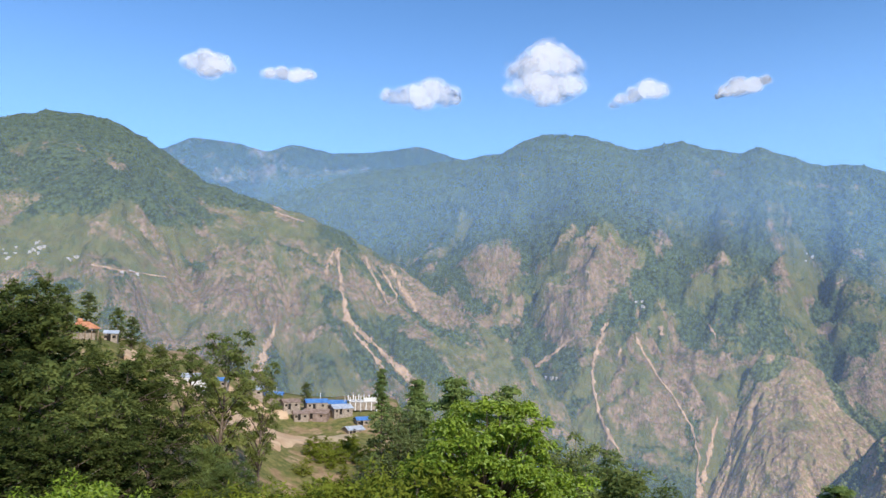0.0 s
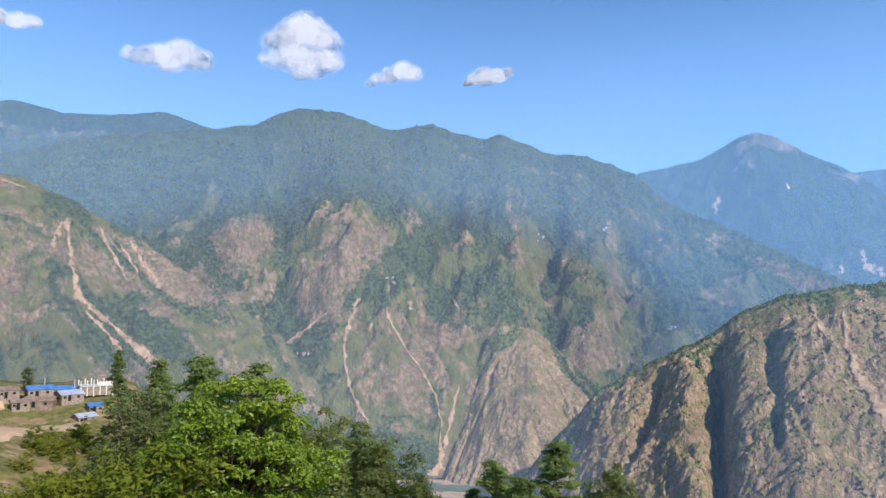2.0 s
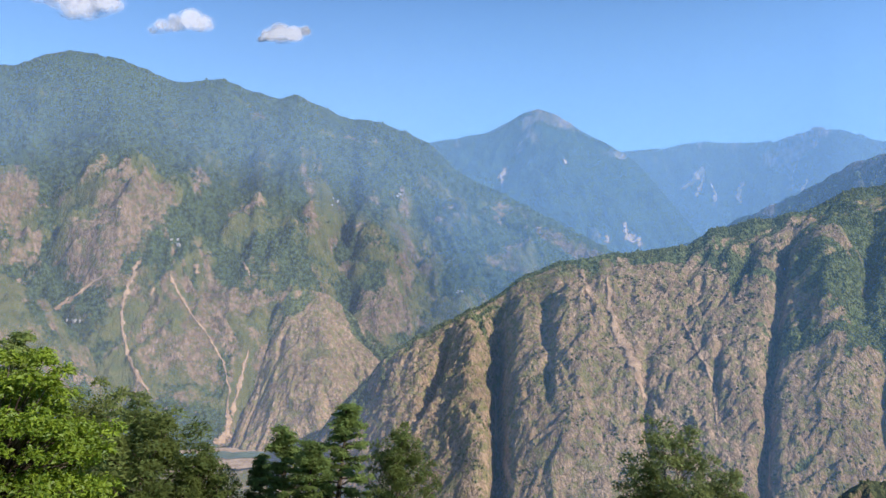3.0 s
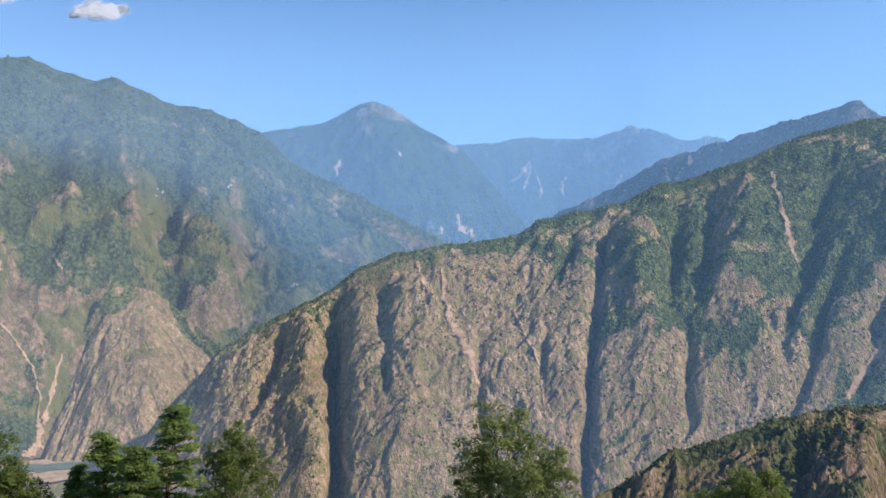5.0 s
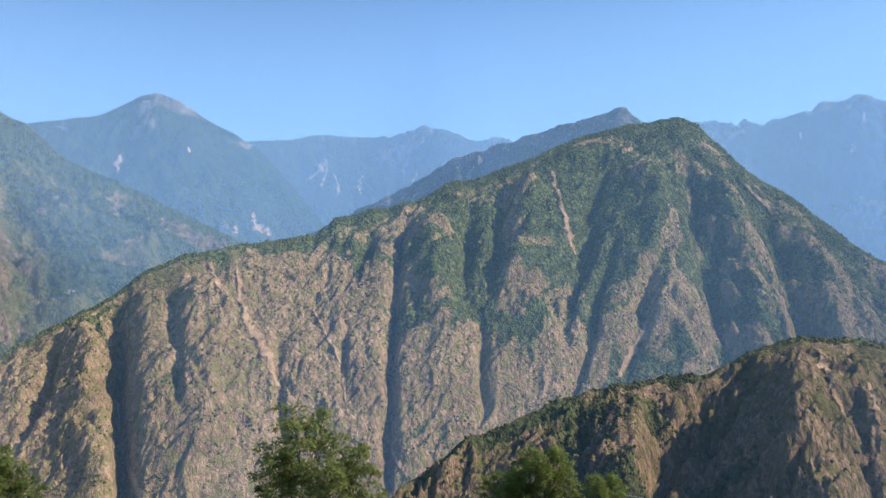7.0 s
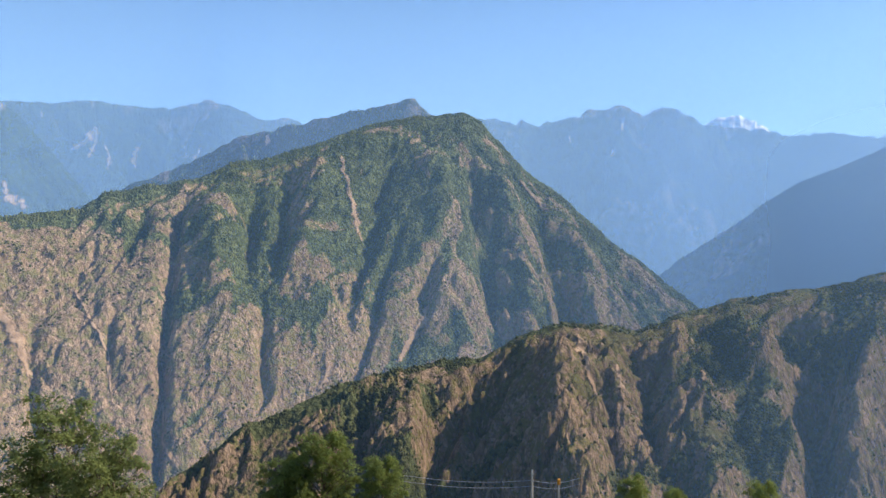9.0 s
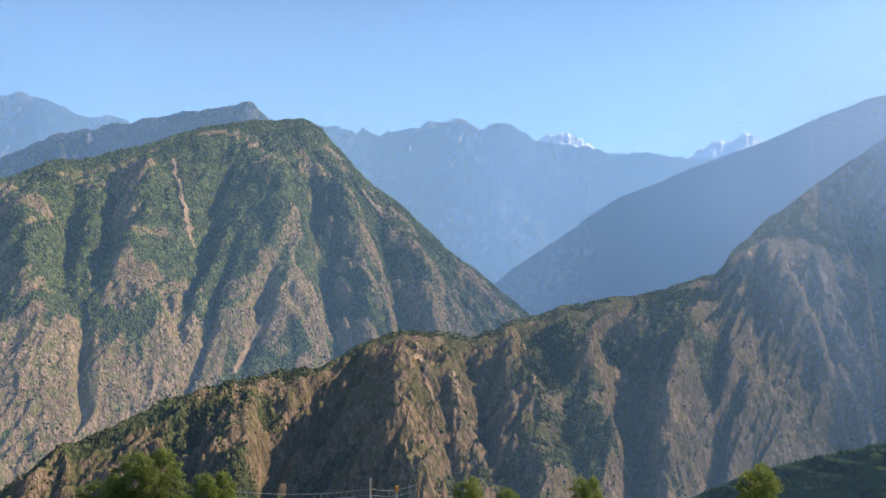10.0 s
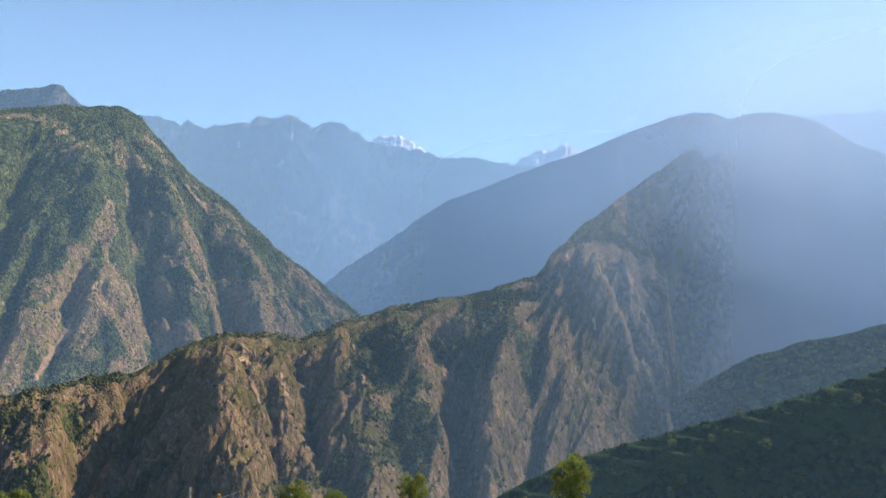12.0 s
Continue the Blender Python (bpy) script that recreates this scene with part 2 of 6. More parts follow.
def mountain(name, label, material, crest, foot, cols, rows, bow=1.0, spurs=(), rough=1.0, wave=170.0, lean=0.0,
             cover=None, seed=0, ragged=4.0, back=0.9, kind="structure", foot_soft=1.5, terrace=0.0, folds=1.0):
    """A mountain: a crest line of (bearing, rise, distance), its foot as (bearing, distance, height), and spurs or
    gullies as (bearing at the crest, bearing at the foot, half width, height, start, end) down its face."""
    b0, b1 = crest[0][0], crest[-1][0]
    bear = np.linspace(b0, b1, cols)
    far = soft_line([(c[0], c[2]) for c in crest], bear, 0.8)
    rise = soft_line([(c[0], c[1]) for c in crest], bear, 0.22)
    top = EYE + far * np.tan(np.radians(rise))
    top_arc = np.radians(bear) * far.mean()
    top = top + ragged * fbm(top_arc / 60, top_arc * 0 + seed, 4, seed + 5, 0.6)
    near = soft_line([(f[0], f[1]) for f in foot], bear, foot_soft)
    low = soft_line([(f[0], f[2]) for f in foot], bear, foot_soft)
    arc = np.cumsum(0.5 * (far + near)) * math.radians(bear[1] - bear[0])
    v = np.linspace(0, 1, rows)[:, None]
    B, S = bear[None] + 0 * v, arc[None] + 0 * v
    reach = far - near
    R = far - reach * v
    drop = (top - low)[None]
    bow = soft_line(bow, bear, 0.6)[None] if isinstance(bow, list) else bow
    Z = top[None] - drop * (0.82 * v ** bow + 0.18 * v ** 3)
    D = v * np.hypot(reach, top - low)[None]
    X, Y = R * np.sin(np.radians(B)), R * np.cos(np.radians(B))
    warp = 0.95 * wave * fbm(S / (1.6 * wave), D / (1.5 * wave), 3, seed + 40)
    S2 = S + lean * D + warp
    D2 = D + 0.6 * wave * fbm(S / (1.3 * wave) + 9, D / (1.3 * wave), 2, seed + 41)
    body = np.minimum(1, v * 8) * (1 - 0.5 * v ** 4)
    relief = folds * 0.30 * wave * (ridged(S2 / wave, D2 / (wave * 1.35), 2, seed) - 0.78)
    relief = relief + (0.4 + 0.6 * folds) * 0.15 * wave * (ridged(S2 / (wave * 0.4) + D2 / (wave * 1.5), D2 / (wave * 0.8), 3, seed + 9, 0.55) - 0.75)
    relief = relief + 0.2 * wave * (ridged((S2 + 0.6 * D2) / (wave * 0.9), (D2 - 0.4 * S2) / (wave * 1.6), 3, seed + 60, 0.55) - 0.75)
    crag = smooth(-0.25, 0.35, fbm(S / 180, D / 150, 2, seed + 50))
    relief = relief + (6 + 11 * crag) * (ridged(S2 / 36 + D / 90, D2 / 46, 3, seed + 20, 0.62) - 0.7)
    relief = relief + (2.4 + 4.2 * crag) * fbm(S / 15, D / 11, 3, seed + 30, 0.6)
    Z = Z + rough * relief * body
    for at_top, at_foot, half, height, start, end in spurs:
        wander = (0.7 * fbm(S / 150, D / 130, 3, seed + 77) + 0.35 * fbm(S / 45, D / 40, 2, seed + 78)) * min(half, 1.2)
        centre = at_top + (at_foot - at_top) * v
        shape = 1 / (1 + np.abs((B - centre + wander) / half) ** 2.4)
        broken = 0.8 + 0.35 * fbm(S / 90, D / 120, 2, seed + int(at_top * 7))
        Z = Z + height * broken * shape * smooth(start, start + 0.18, v) * (1 - smooth(end - 0.25, end, v))
    if terrace:
        q = Z / terrace + 0.35 * fbm(S / 45, D / 60, 2, seed + 90)
        Z = Z + terrace * (np.floor(q) + smooth(0.35, 1.0, q - np.floor(q)) - q) * smooth(0, 0.06, v)
    Z = np.where(v > 0, np.minimum(Z, EYE + R * ((top - EYE) / far)[None] - 0.012 * D), Z)
    P = np.stack([X, Y, Z], -1)
    gu, gv = np.gradient(P, axis=1), np.gradient(P, axis=0)
    n = np.cross(gv, gu)
    n = n / np.maximum(np.linalg.norm(n, axis=-1, keepdims=True), 1e-9)
    # ribs stand out of the slope and weather bare, hollows hold soil and trees
    rib = softened(Z, 3, 3) - softened(Z, max(5, rows // 10), max(5, cols // 45))
    level = np.abs(n[..., 2]) - 0.16 * np.clip(rib / max(rib.std(), 0.1), -2, 2)
    E = np.degrees(np.arctan2(Z - EYE, R))
    f, g = cover(B, E, v + 0 * B, level, S2, D) if cover else (0 * B, 0 * B)
    # the far side, plain
    k = np.linspace(1, 0.08, 9)[:, None]
    Rb, Zb = far + (back * (top - low) * 1.25)[None] * k, top[None] - (top - low)[None] * k + rough * 12 * fbm(S[:1] / 90, k * 6, 2, seed + 3) * k
    Pb = np.stack([Rb * np.sin(np.radians(bear)), Rb * np.cos(np.radians(bear)), Zb], -1)
    ones = np.ones((9, cols))
    ob = sheet(name, np.concatenate([Pb, P]), material, {"forest": np.concatenate([ones * 0.7, f]), "grass": np.concatenate([ones * 0.5, g])}, flip=True)
    LAND[name] = dict(bear=bear, P=P, E=E, forest=f, grass=g, level=level)
    return tagged(ob, label, "mountain", kind=kind)


def blobs(B, E, spots):
    """Soft patches (bearing, rise, half width, half height, strength)."""
    total = 0.0
    for b, e, wb, we, s in spots:
        total = total + s * np.exp(-((B - b) / wb) ** 2 - ((E - e) / we) ** 2)
    return total


def cover_cliff(B, E, v, level, S, D):
    """The long cliff: forest on the crest and the upper flanks, bare rock below."""
    n = fbm(S / 150, D / 220, 3, 3)
    f = 0.5 + 0.3 * smooth(53, 60, B) - 1.1 * smooth(0.02 + 0.4 * smooth(52, 60, B), 0.3 + 0.5 * smooth(52, 60, B), v) * (1 - 0.35 * smooth(52, 62, B)) + 1.0 * n + 0.75 * (level - 0.62)
    f = f - 0.2 * smooth(56, 64, B) + 0.65 * fbm(S / 40, D / 120, 4, 5)
    f = f + blobs(B, E, [(36.5, -5.5, 1.6, 2.2, 0.9), (68, -4.3, 5, 1.5, 0.95), (63, 2, 4, 3, 0.6), (61, -0.2, 3, 2, 0.35), (74, 3, 6, 4, 0.45), (72, -1, 4, 3, 0.3), (80, 4, 5, 4, 0.3), (74.5, -1.5, 2, 3, 0.4), (79, 9, 5, 1.2, 0.4), (56, 1, 2.2, 1.5, 0.4),
                           (45, -4, 6, 6, -0.75), (60, -1.8, 2.2, 1.2, -0.8), (67, 2.5, 0.8, 2.5, -0.6), (76, -3.4, 2.2, 1.6, -0.8), (40, -8, 6, 4, -0.6), (62, -9, 8, 4, -0.5)])
    f = np.where(v < 0.035, np.maximum(f, 0.85), f)
    g = 0.15 + 0.6 * fbm(S / 120, D / 160, 2, 8) + 0.9 * (level - 0.6)
    return np.clip(f, 0, 1), np.clip(g, 0, 1)


def cover_near(B, E, v, level, S, D):
    """The nearer ridge: scrub and grass with rock in the middle."""
    n = fbm(S / 90, D / 140, 3, 13)
    f = 0.36 + 0.7 * n + 0.5 * (level - 0.6) - 0.1 * smooth(0.2, 0.7, v)
    f = f + blobs(B, E, [(97, -7, 2.5, 3, 0.3), (100.5, -8, 2.2, 5, 0.85), (107.5, -4, 3.0, 2.5, 0.35), (89.5, -9.5, 3.2, 4, -0.95), (94, -8, 1.5, 2, -0.4), (112.3, 0.5, 1.0, 1.5, -0.7), (114.5, -1.5, 1.2, 2.5, -0.7), (116.5, 0, 1.6, 2.2, -0.8), (119.3, -3, 1.2, 4, -0.8), (106, -5, 2, 2, 0.3), (115.0, 2.4, 1.3, 0.7, 0.6), (111.6, -2.5, 1.5, 1.5, 0.4)])
    # extra forest darkens the left end in place of the shade lying there
    f = f + 0.35 * (1 - smooth(79, 84, B))
    f = np.where(v < 0.03, np.maximum(f, 0.6), f)
    g = 0.3 + 0.7 * fbm(S / 70, D / 90, 3, 18) + 0.7 * (level - 0.6)
    return np.clip(f, 0, 1), np.clip(g, 0, 1)


def cover_centre(B, E, v, level, S, D):
    """The high green mountain over the river: forest above, meadows, a rock buttress and terraces below."""
    n = fbm(S / 200, D / 240, 4, 23)
    f = 0.86 + 0.2 * smooth(6, 9, E) - 0.34 * smooth(4.5, -4, E) + 0.6 * n + 0.8 * (level - 0.6)
    f = f + blobs(B, E, [(11.5, 4, 2.2, 3.4, -1.0), (9, 0.5, 1.6, 2.2, -1.0), (3.5, 4.6, 2.6, 1.6, -0.9), (1, 1.5, 3, 1.2, -0.7), (25.6, 4, 1.2, 1.6, -0.7), (13, -4, 3, 4, -0.5),
                           (16.5, -4, 2, 3, -0.7), (22, -3, 3, 3, -0.1), (32, 2, 3, 2, -0.3), (9, -6, 2.5, 2.5, 0.25), (8.5, 8.5, 5, 2.0, 0.2), (30, -3.5, 2, 1.2, -0.7)])
    g = 0.66 + 0.7 * fbm(S / 110, D / 130, 3, 28) + blobs(B, E, [(11.5, 4, 2.2, 3.0, -1.2), (9, 0.5, 1.5, 2.2, -1.0), (3.5, 4.6, 2.4, 1.4, -1.0), (16.5, -4, 2.4, 3, -0.7), (30, -3.5, 2, 1.2, -0.9), (1, 1.5, 3, 1.2, -0.7)])
    return np.clip(f, 0, 1), np.clip(g, 0, 1)


def cover_left(B, E, v, level, S, D):
    """The hill with the landslides: wooded top, dry grass and thin scrub below."""
    n = fbm(S / 200, D / 220, 3, 33)
    f = 0.42 + 0.5 * smooth(6.5, 10, E) + 0.6 * n
    f = f + blobs(B, E, [(-4, -1, 5, 2.5, 0.45), (-10, -3, 4, 2, 0.25), (-15, 2, 7, 2.2, -0.55), (-17, 0, 4, 2.5, -0.35), (-24, 5.5, 4, 1.2, -0.5), (-1.5, 1, 2.2, 1.6, -0.6), (-12, 8, 3, 0.7, -0.7), (-18, 6, 3, 1, -0.4)])
    g = 0.6 + 0.45 * fbm(S / 130, D / 150, 2, 38) + blobs(B, E, [(-15.5, 2, 5.5, 1.8, -0.75), (-3, 3, 2.2, 1.6, -0.6), (-1, 0.4, 2.0, 1.2, -0.7), (-9, 7, 5, 0.7, 0.4)])
    return np.clip(f, 0, 1), np.clip(g, 0, 1)


def cover_woods(B, E, v, level, S, D):
    n = fbm(S / 300, D / 330, 3, 43)
    return np.clip(0.75 + 0.6 * n + 0.4 * (level - 0.65), 0, 1), np.clip(0.5 + 0.5 * fbm(S / 200, D / 200, 2, 48), 0, 1)


def cover_right(B, E, v, level, S, D):
    f, g = cover_woods(B, E, v, level, S, D)
    rock = blobs(B, E, [(123, 5, 1.5, 3, 0.5), (127, 6, 1.2, 3, 0.5), (130, 6, 1.0, 3, 0.6), (117.5, 2, 1.5, 2, 0.6), (98.5, -1, 0.8, 0.8, 0.5), (120, 4, 1, 2, 0.4)])
    return np.clip(f - rock, 0, 1), np.clip(g - rock, 0, 1)


def cover_bare(B, E, v, level, S, D):
    n = fbm(S / 330, D / 420, 3, 53)
    return np.clip(0.95 - 0.25 * smooth(0.35, 0.0, v) + 0.55 * n, 0, 1), np.clip(0.6 + 0.5 * n, 0, 1)


FLOOR = 18.0
GREEN = "green forested mountain with brown rock faces, hazy in the distance"
# far to near
mountain("mountain_far_north", "bluish forested mountain range far off in haze", DISTANT,
         [(-34, 12.0, 3800), (-22.9, 12.2, 3800), (-21, 12.3, 3800), (-19.1, 13.3, 3800), (-15.9, 13.2, 3750), (-13.8, 12.7, 3750), (-11.7, 13.4, 3750), (-8.7, 12.9, 3700),
          (-5.7, 13.1, 3700), (-2.2, 13.7, 3650), (1.1, 12.8, 3600), (6, 11.5, 3600)],
         [(-34, 2800, 250), (6, 2700, 250)], 260, 80, 0.9, rough=1.5, wave=330, cover=cover_woods, seed=101)
mountain("mountain_far_peak", "blue pointed mountain peak far off in haze", DISTANT,
         [(24, 6, 4050), (33.1, 10.0, 4050), (37.6, 10.8, 4050), (40.1, 12.2, 4000), (41.3, 12.5, 4000), (42.6, 12.1, 4000), (44.7, 10.7, 4050), (46.9, 9.6, 4050), (48.6, 8.4, 4100), (50.3, 6.4, 4100), (53, 3, 4100), (60, -4, 4100)],
         [(24, 3150, 80), (60, 3150, 80)], 260, 90, 0.85, spurs=[(41.3, 46, 2.2, 120, 0.0, 1.0), (36, 38, 1.5, 70, 0.1, 1.0)], rough=1.6, wave=380, cover=cover_bare, seed=111)
mountain("mountain_far_ridge", "pale blue jagged mountain ridge far off in haze", DISTANT,
         [(45, 9.2, 4450), (50.3, 9.4, 4450), (52.7, 9.8, 4450), (55.5, 9.6, 4450), (58.1, 9.6, 4450), (60.6, 10.4, 4400), (63.1, 9.8, 4450), (64.3, 9.1, 4500), (66.3, 9.4, 4500), (67.5, 9.0, 4500), (72, 8, 4500)],
         [(45, 4180, 150), (72, 4180, 150)], 220, 70, 0.85, rough=2.6, wave=330, cover=cover_bare, seed=121, ragged=12)
mountain("mountain_far_east", "pale blue rocky mountain range far off in bright haze", DISTANT,
         [(76, 9, 4300), (80.7, 9.5, 4300), (81.8, 9.6, 4300), (83.2, 9.2, 4300), (83.8, 9.5, 4300), (85.0, 9.0, 4300), (86.2, 9.3, 4300), (87.1, 9.5, 4280), (88.2, 9.7, 4260), (88.9, 10.2, 4250), (89.8, 10.0, 4250), (90.7, 10.3, 4250), (91.2, 10.5, 4250), (92.0, 10.0, 4250),
          (92.8, 9.6, 4250), (93.9, 10.0, 4250), (94.8, 10.2, 4250), (95.8, 9.4, 4280), (97.5, 8.6, 4300), (100.5, 8.3, 4300), (102.7, 7.7, 4350), (105.1, 7.8, 4350), (107.1, 7.4, 4350), (118, 6.5, 4350)],
         [(76, 3320, 60), (118, 3320, 60)], 290, 80, 0.85, spurs=[(86, 89, 2.0, 110, 0.1, 1.0), (92, 91, 1.0, 60, 0.05, 0.8), (97, 94, 2.2, 130, 0.1, 1.0), (104, 100, 2.0, 90, 0.1, 1.0)], rough=3.2, wave=360, cover=cover_bare, seed=131, ragged=16)
mountain("mountain_far_southeast", "pale mountain ridge far off in bright haze", DISTANT,
         [(120, 10.2, 4200), (127.5, 10.5, 4200), (132.3, 10.4, 4200), (136, 10.8, 4200), (150, 9.5, 4200), (175, 6, 4200)],
         [(120, 3300, 60), (175, 3300, 60)], 200, 60, 0.9, rough=1.6, wave=420, cover=cover_bare, seed=141, ragged=8)
mountain("mountain_behind_cliff", "dark blue forested ridge rising behind the cliff", DISTANT,
         [(50, 1.5, 3050), (56.4, 4.6, 3050), (59.7, 6.1, 3050), (63.0, 7.95, 3000), (67.9, 9.2, 2950), (71, 10, 2900), (73.3, 10.5, 2850), (75.6, 11.1, 2850), (76.7, 10.1, 2850), (80, 8.5, 2850), (82, 5.5, 2850), (86, 0, 2850), (90, -5, 2850)],
         [(50, 2450, 60), (90, 2450, 60)], 260, 70, 0.9, rough=1.2, wave=260, cover=cover_woods, seed=151, ragged=9)
mountain("mountain_centre", "high green forested mountain with rock buttress and terraces", HILLY,
         [(-14, 10.5, 3150), (1.1, 12.8, 3100), (4.3, 13.3, 3050), (6.5, 14.5, 3000), (8.2, 14.7, 3000), (10.8, 14.5, 3000), (14.5, 13.3, 3050), (17.4, 13.9, 3000), (19.7, 13.2, 3000), (21.3, 12.8, 3000),
          (23, 13.1, 2950), (25, 12.3, 2950), (26.6, 11.6, 2950), (29, 11.5, 2900), (31.2, 10.7, 2900), (33.1, 9.9, 2850), (35.5, 7.6, 2800), (39.2, 6.0, 2750), (42.6, 4.2, 2700), (46.4, 2.2, 2650), (49.4, 0.5, 2600), (54, -2, 2550)],
         [(-14, 2300, 20), (4, 1900, FLOOR), (10, 1780, FLOOR), (18, 1800, FLOOR), (24, 2000, 40), (34, 2100, 60), (54, 2050, 60)], 580, 180, 0.95,
         spurs=[(10.5, 12.5, 2.6, 100, 0.2, 0.75), (11.8, 14.5, 1.5, 45, 0.45, 1.0), (3, 2, 2.2, 70, 0.2, 0.9), (25, 22.5, 2.2, 110, 0.2, 1.0), (18, 18.5, 2.4, -80, 0.05, 0.85), (31, 29, 1.6, 70, 0.2, 1.0),
                (34, 37, 1.8, 90, 0.15, 1.0), (40, 41, 1.5, 60, 0.1, 1.0), (28.3, 26, 0.8, -60, 0.3, 1.0), (33, 32.5, 0.8, -60, 0.3, 1.0), (7, 6.5, 1.6, -100, 0.1, 1.0), (15, 17.6, 0.5, -30, 0.6, 1.0), (21.5, 19.6, 1.0, 65, 0.08, 0.8), (14, 15.4, 1.1, 60, 0.1, 0.6), (28.5, 27.4, 0.9, 55, 0.08, 0.9), (5, 3.6, 0.9, 55, 0.08, 0.6)],
         rough=1.15, wave=210, cover=cover_centre, seed=161, ragged=6)
mountain("mountain_left", "green and brown hill with pale landslide scars", HILLY,
         [(-48, 11.5, 2600), (-38, 12.4, 2600), (-31.3, 13.1, 2600), (-28.7, 14.0, 2600), (-24.8, 14.0, 2550), (-22.9, 13.2, 2520), (-21, 12.2, 2500), (-18.1, 10.3, 2450), (-14.8, 9.3, 2400), (-10.7, 8.2, 2350),
          (-7.7, 7.0, 2300), (-3.7, 4.7, 2220), (0.7, 1.8, 2120), (5.0, -1.1, 2030), (6.7, -2.3, 2000), (11, -8, 1950)],
         [(-48, 1500, 120), (-20, 1450, 60), (0, 1500, FLOOR), (11, 1800, FLOOR)], 500, 150, 1.0,
         spurs=[(-13, -16, 3.4, 110, 0.25, 1.0), (-9, -8, 1.6, 50, 0.25, 1.0), (-22, -24, 3, 80, 0.2, 1.0), (-5.2, -3.4, 0.9, -35, 0.1, 1.0), (-11, -11.4, 1.0, -40, 0.4, 1.0), (-19, -19, 1.5, -60, 0.3, 1.0)],
         rough=0.9, wave=200, cover=cover_left, seed=171, ragged=5)
mountain("cliff_river", "bare pinkish-brown cliff rising above the river", ROCKY,
         [(15.5, -14, 1860), (18.5, -11.3, 1920), (19.6, -7.9, 2000), (21.1, -4.4, 2070), (22.7, -1.2, 2100), (25.5, -1.5, 2100), (28.3, -4.0, 2060), (30.0, -5.6, 1980), (34, -8, 1920), (38, -12, 1900)],
         [(15.5, 1790, 10), (22, 1720, 0), (38, 1640, 0)], 300, 130, 0.7, spurs=[(25.3, 24.8, 1.0, 30, 0.0, 1.0)], rough=0.8, wave=110,
         cover=lambda B, E, v, level, S, D: (np.clip(0.3 - 1.1 * smooth(0.05, 0.25, v) + 0.6 * fbm(S / 90, D / 90, 3, 63) + 0.5 * smooth(26, 30, B), 0, 1), np.clip(0.25 + 0.5 * fbm(S / 60, D / 60, 2, 68), 0, 1)),
         seed=181, ragged=5)
mountain("mountain_right", "large mountain with shaded forest slopes in bright sun haze", HILLY,
         [(84, -9, 3200), (90, -5.5, 3050), (93.0, -2.9, 2950), (95.0, -1.2, 2880), (97.1, 0.3, 2800), (99.5, 1.9, 2720), (101.5, 3.5, 2650), (103.4, 4.6, 2600), (106, 5.6, 2560), (109.4, 7.0, 2520), (113, 8.2, 2500), (116, 9.5, 2480), (119.2, 10.6, 2480), (121.0, 11.0, 2500), (122.4, 10.9, 2520), (124, 10.2, 2520),
          (127, 8, 2550), (132, 4, 2600)],
         [(84, 2750, 10), (93, 2450, 10), (100, 2150, 10), (108, 1950, 10), (116, 1900, 10), (132, 2200, 10)], 340, 120, 0.9,
         spurs=[(101.5, 99.0, 1.0, 40, 0.1, 1.0), (108.5, 106, 1.2, 35, 0.1, 1.0)],
         rough=0.9, wave=180, cover=cover_right, seed=191, ragged=4)
mountain("mountain_summit", "hazy summit with a rocky spur running down towards the valley", HILLY,
         [(104, -6, 1400), (108, -3, 1400), (110.5, -0.6, 1420), (112, 1.5, 1470), (113.5, 3.0, 1550), (116, 4.9, 1730), (118, 6.4, 1860), (120, 7.8, 2000), (122.5, 9.6, 2180), (123.6, 10.4, 2240), (125, 10.8, 2300), (126.5, 10.75, 2310), (127.9, 10.4, 2320), (129.2, 10.0, 2330), (130.3, 9.2, 2330), (131, 8.6, 2340), (133.2, 7.6, 2350), (140, 6.5, 2400), (152, 6, 2400)],
         [(104, 1330, 30), (113, 1350, 20), (120, 1450, 10), (130, 1550, 10), (152, 1600, 10)], 420, 140, 1.0,
         spurs=[(117.5, 121, 1.0, -55, 0.05, 0.8), (120, 124, 1.2, 60, 0.05, 1.0), (124.5, 127, 1.3, -70, 0.1, 1.0), (126, 130, 1.3, 90, 0.05, 1.0), (129, 133.5, 1.2, 80, 0.05, 1.0), (128, 131.5, 0.8, -60, 0.1, 1.0), (133, 138, 1.6, 80, 0.1, 1.0)],
         rough=1.2, wave=170, lean=-0.2, cover=cover_right, seed=195, ragged=4)
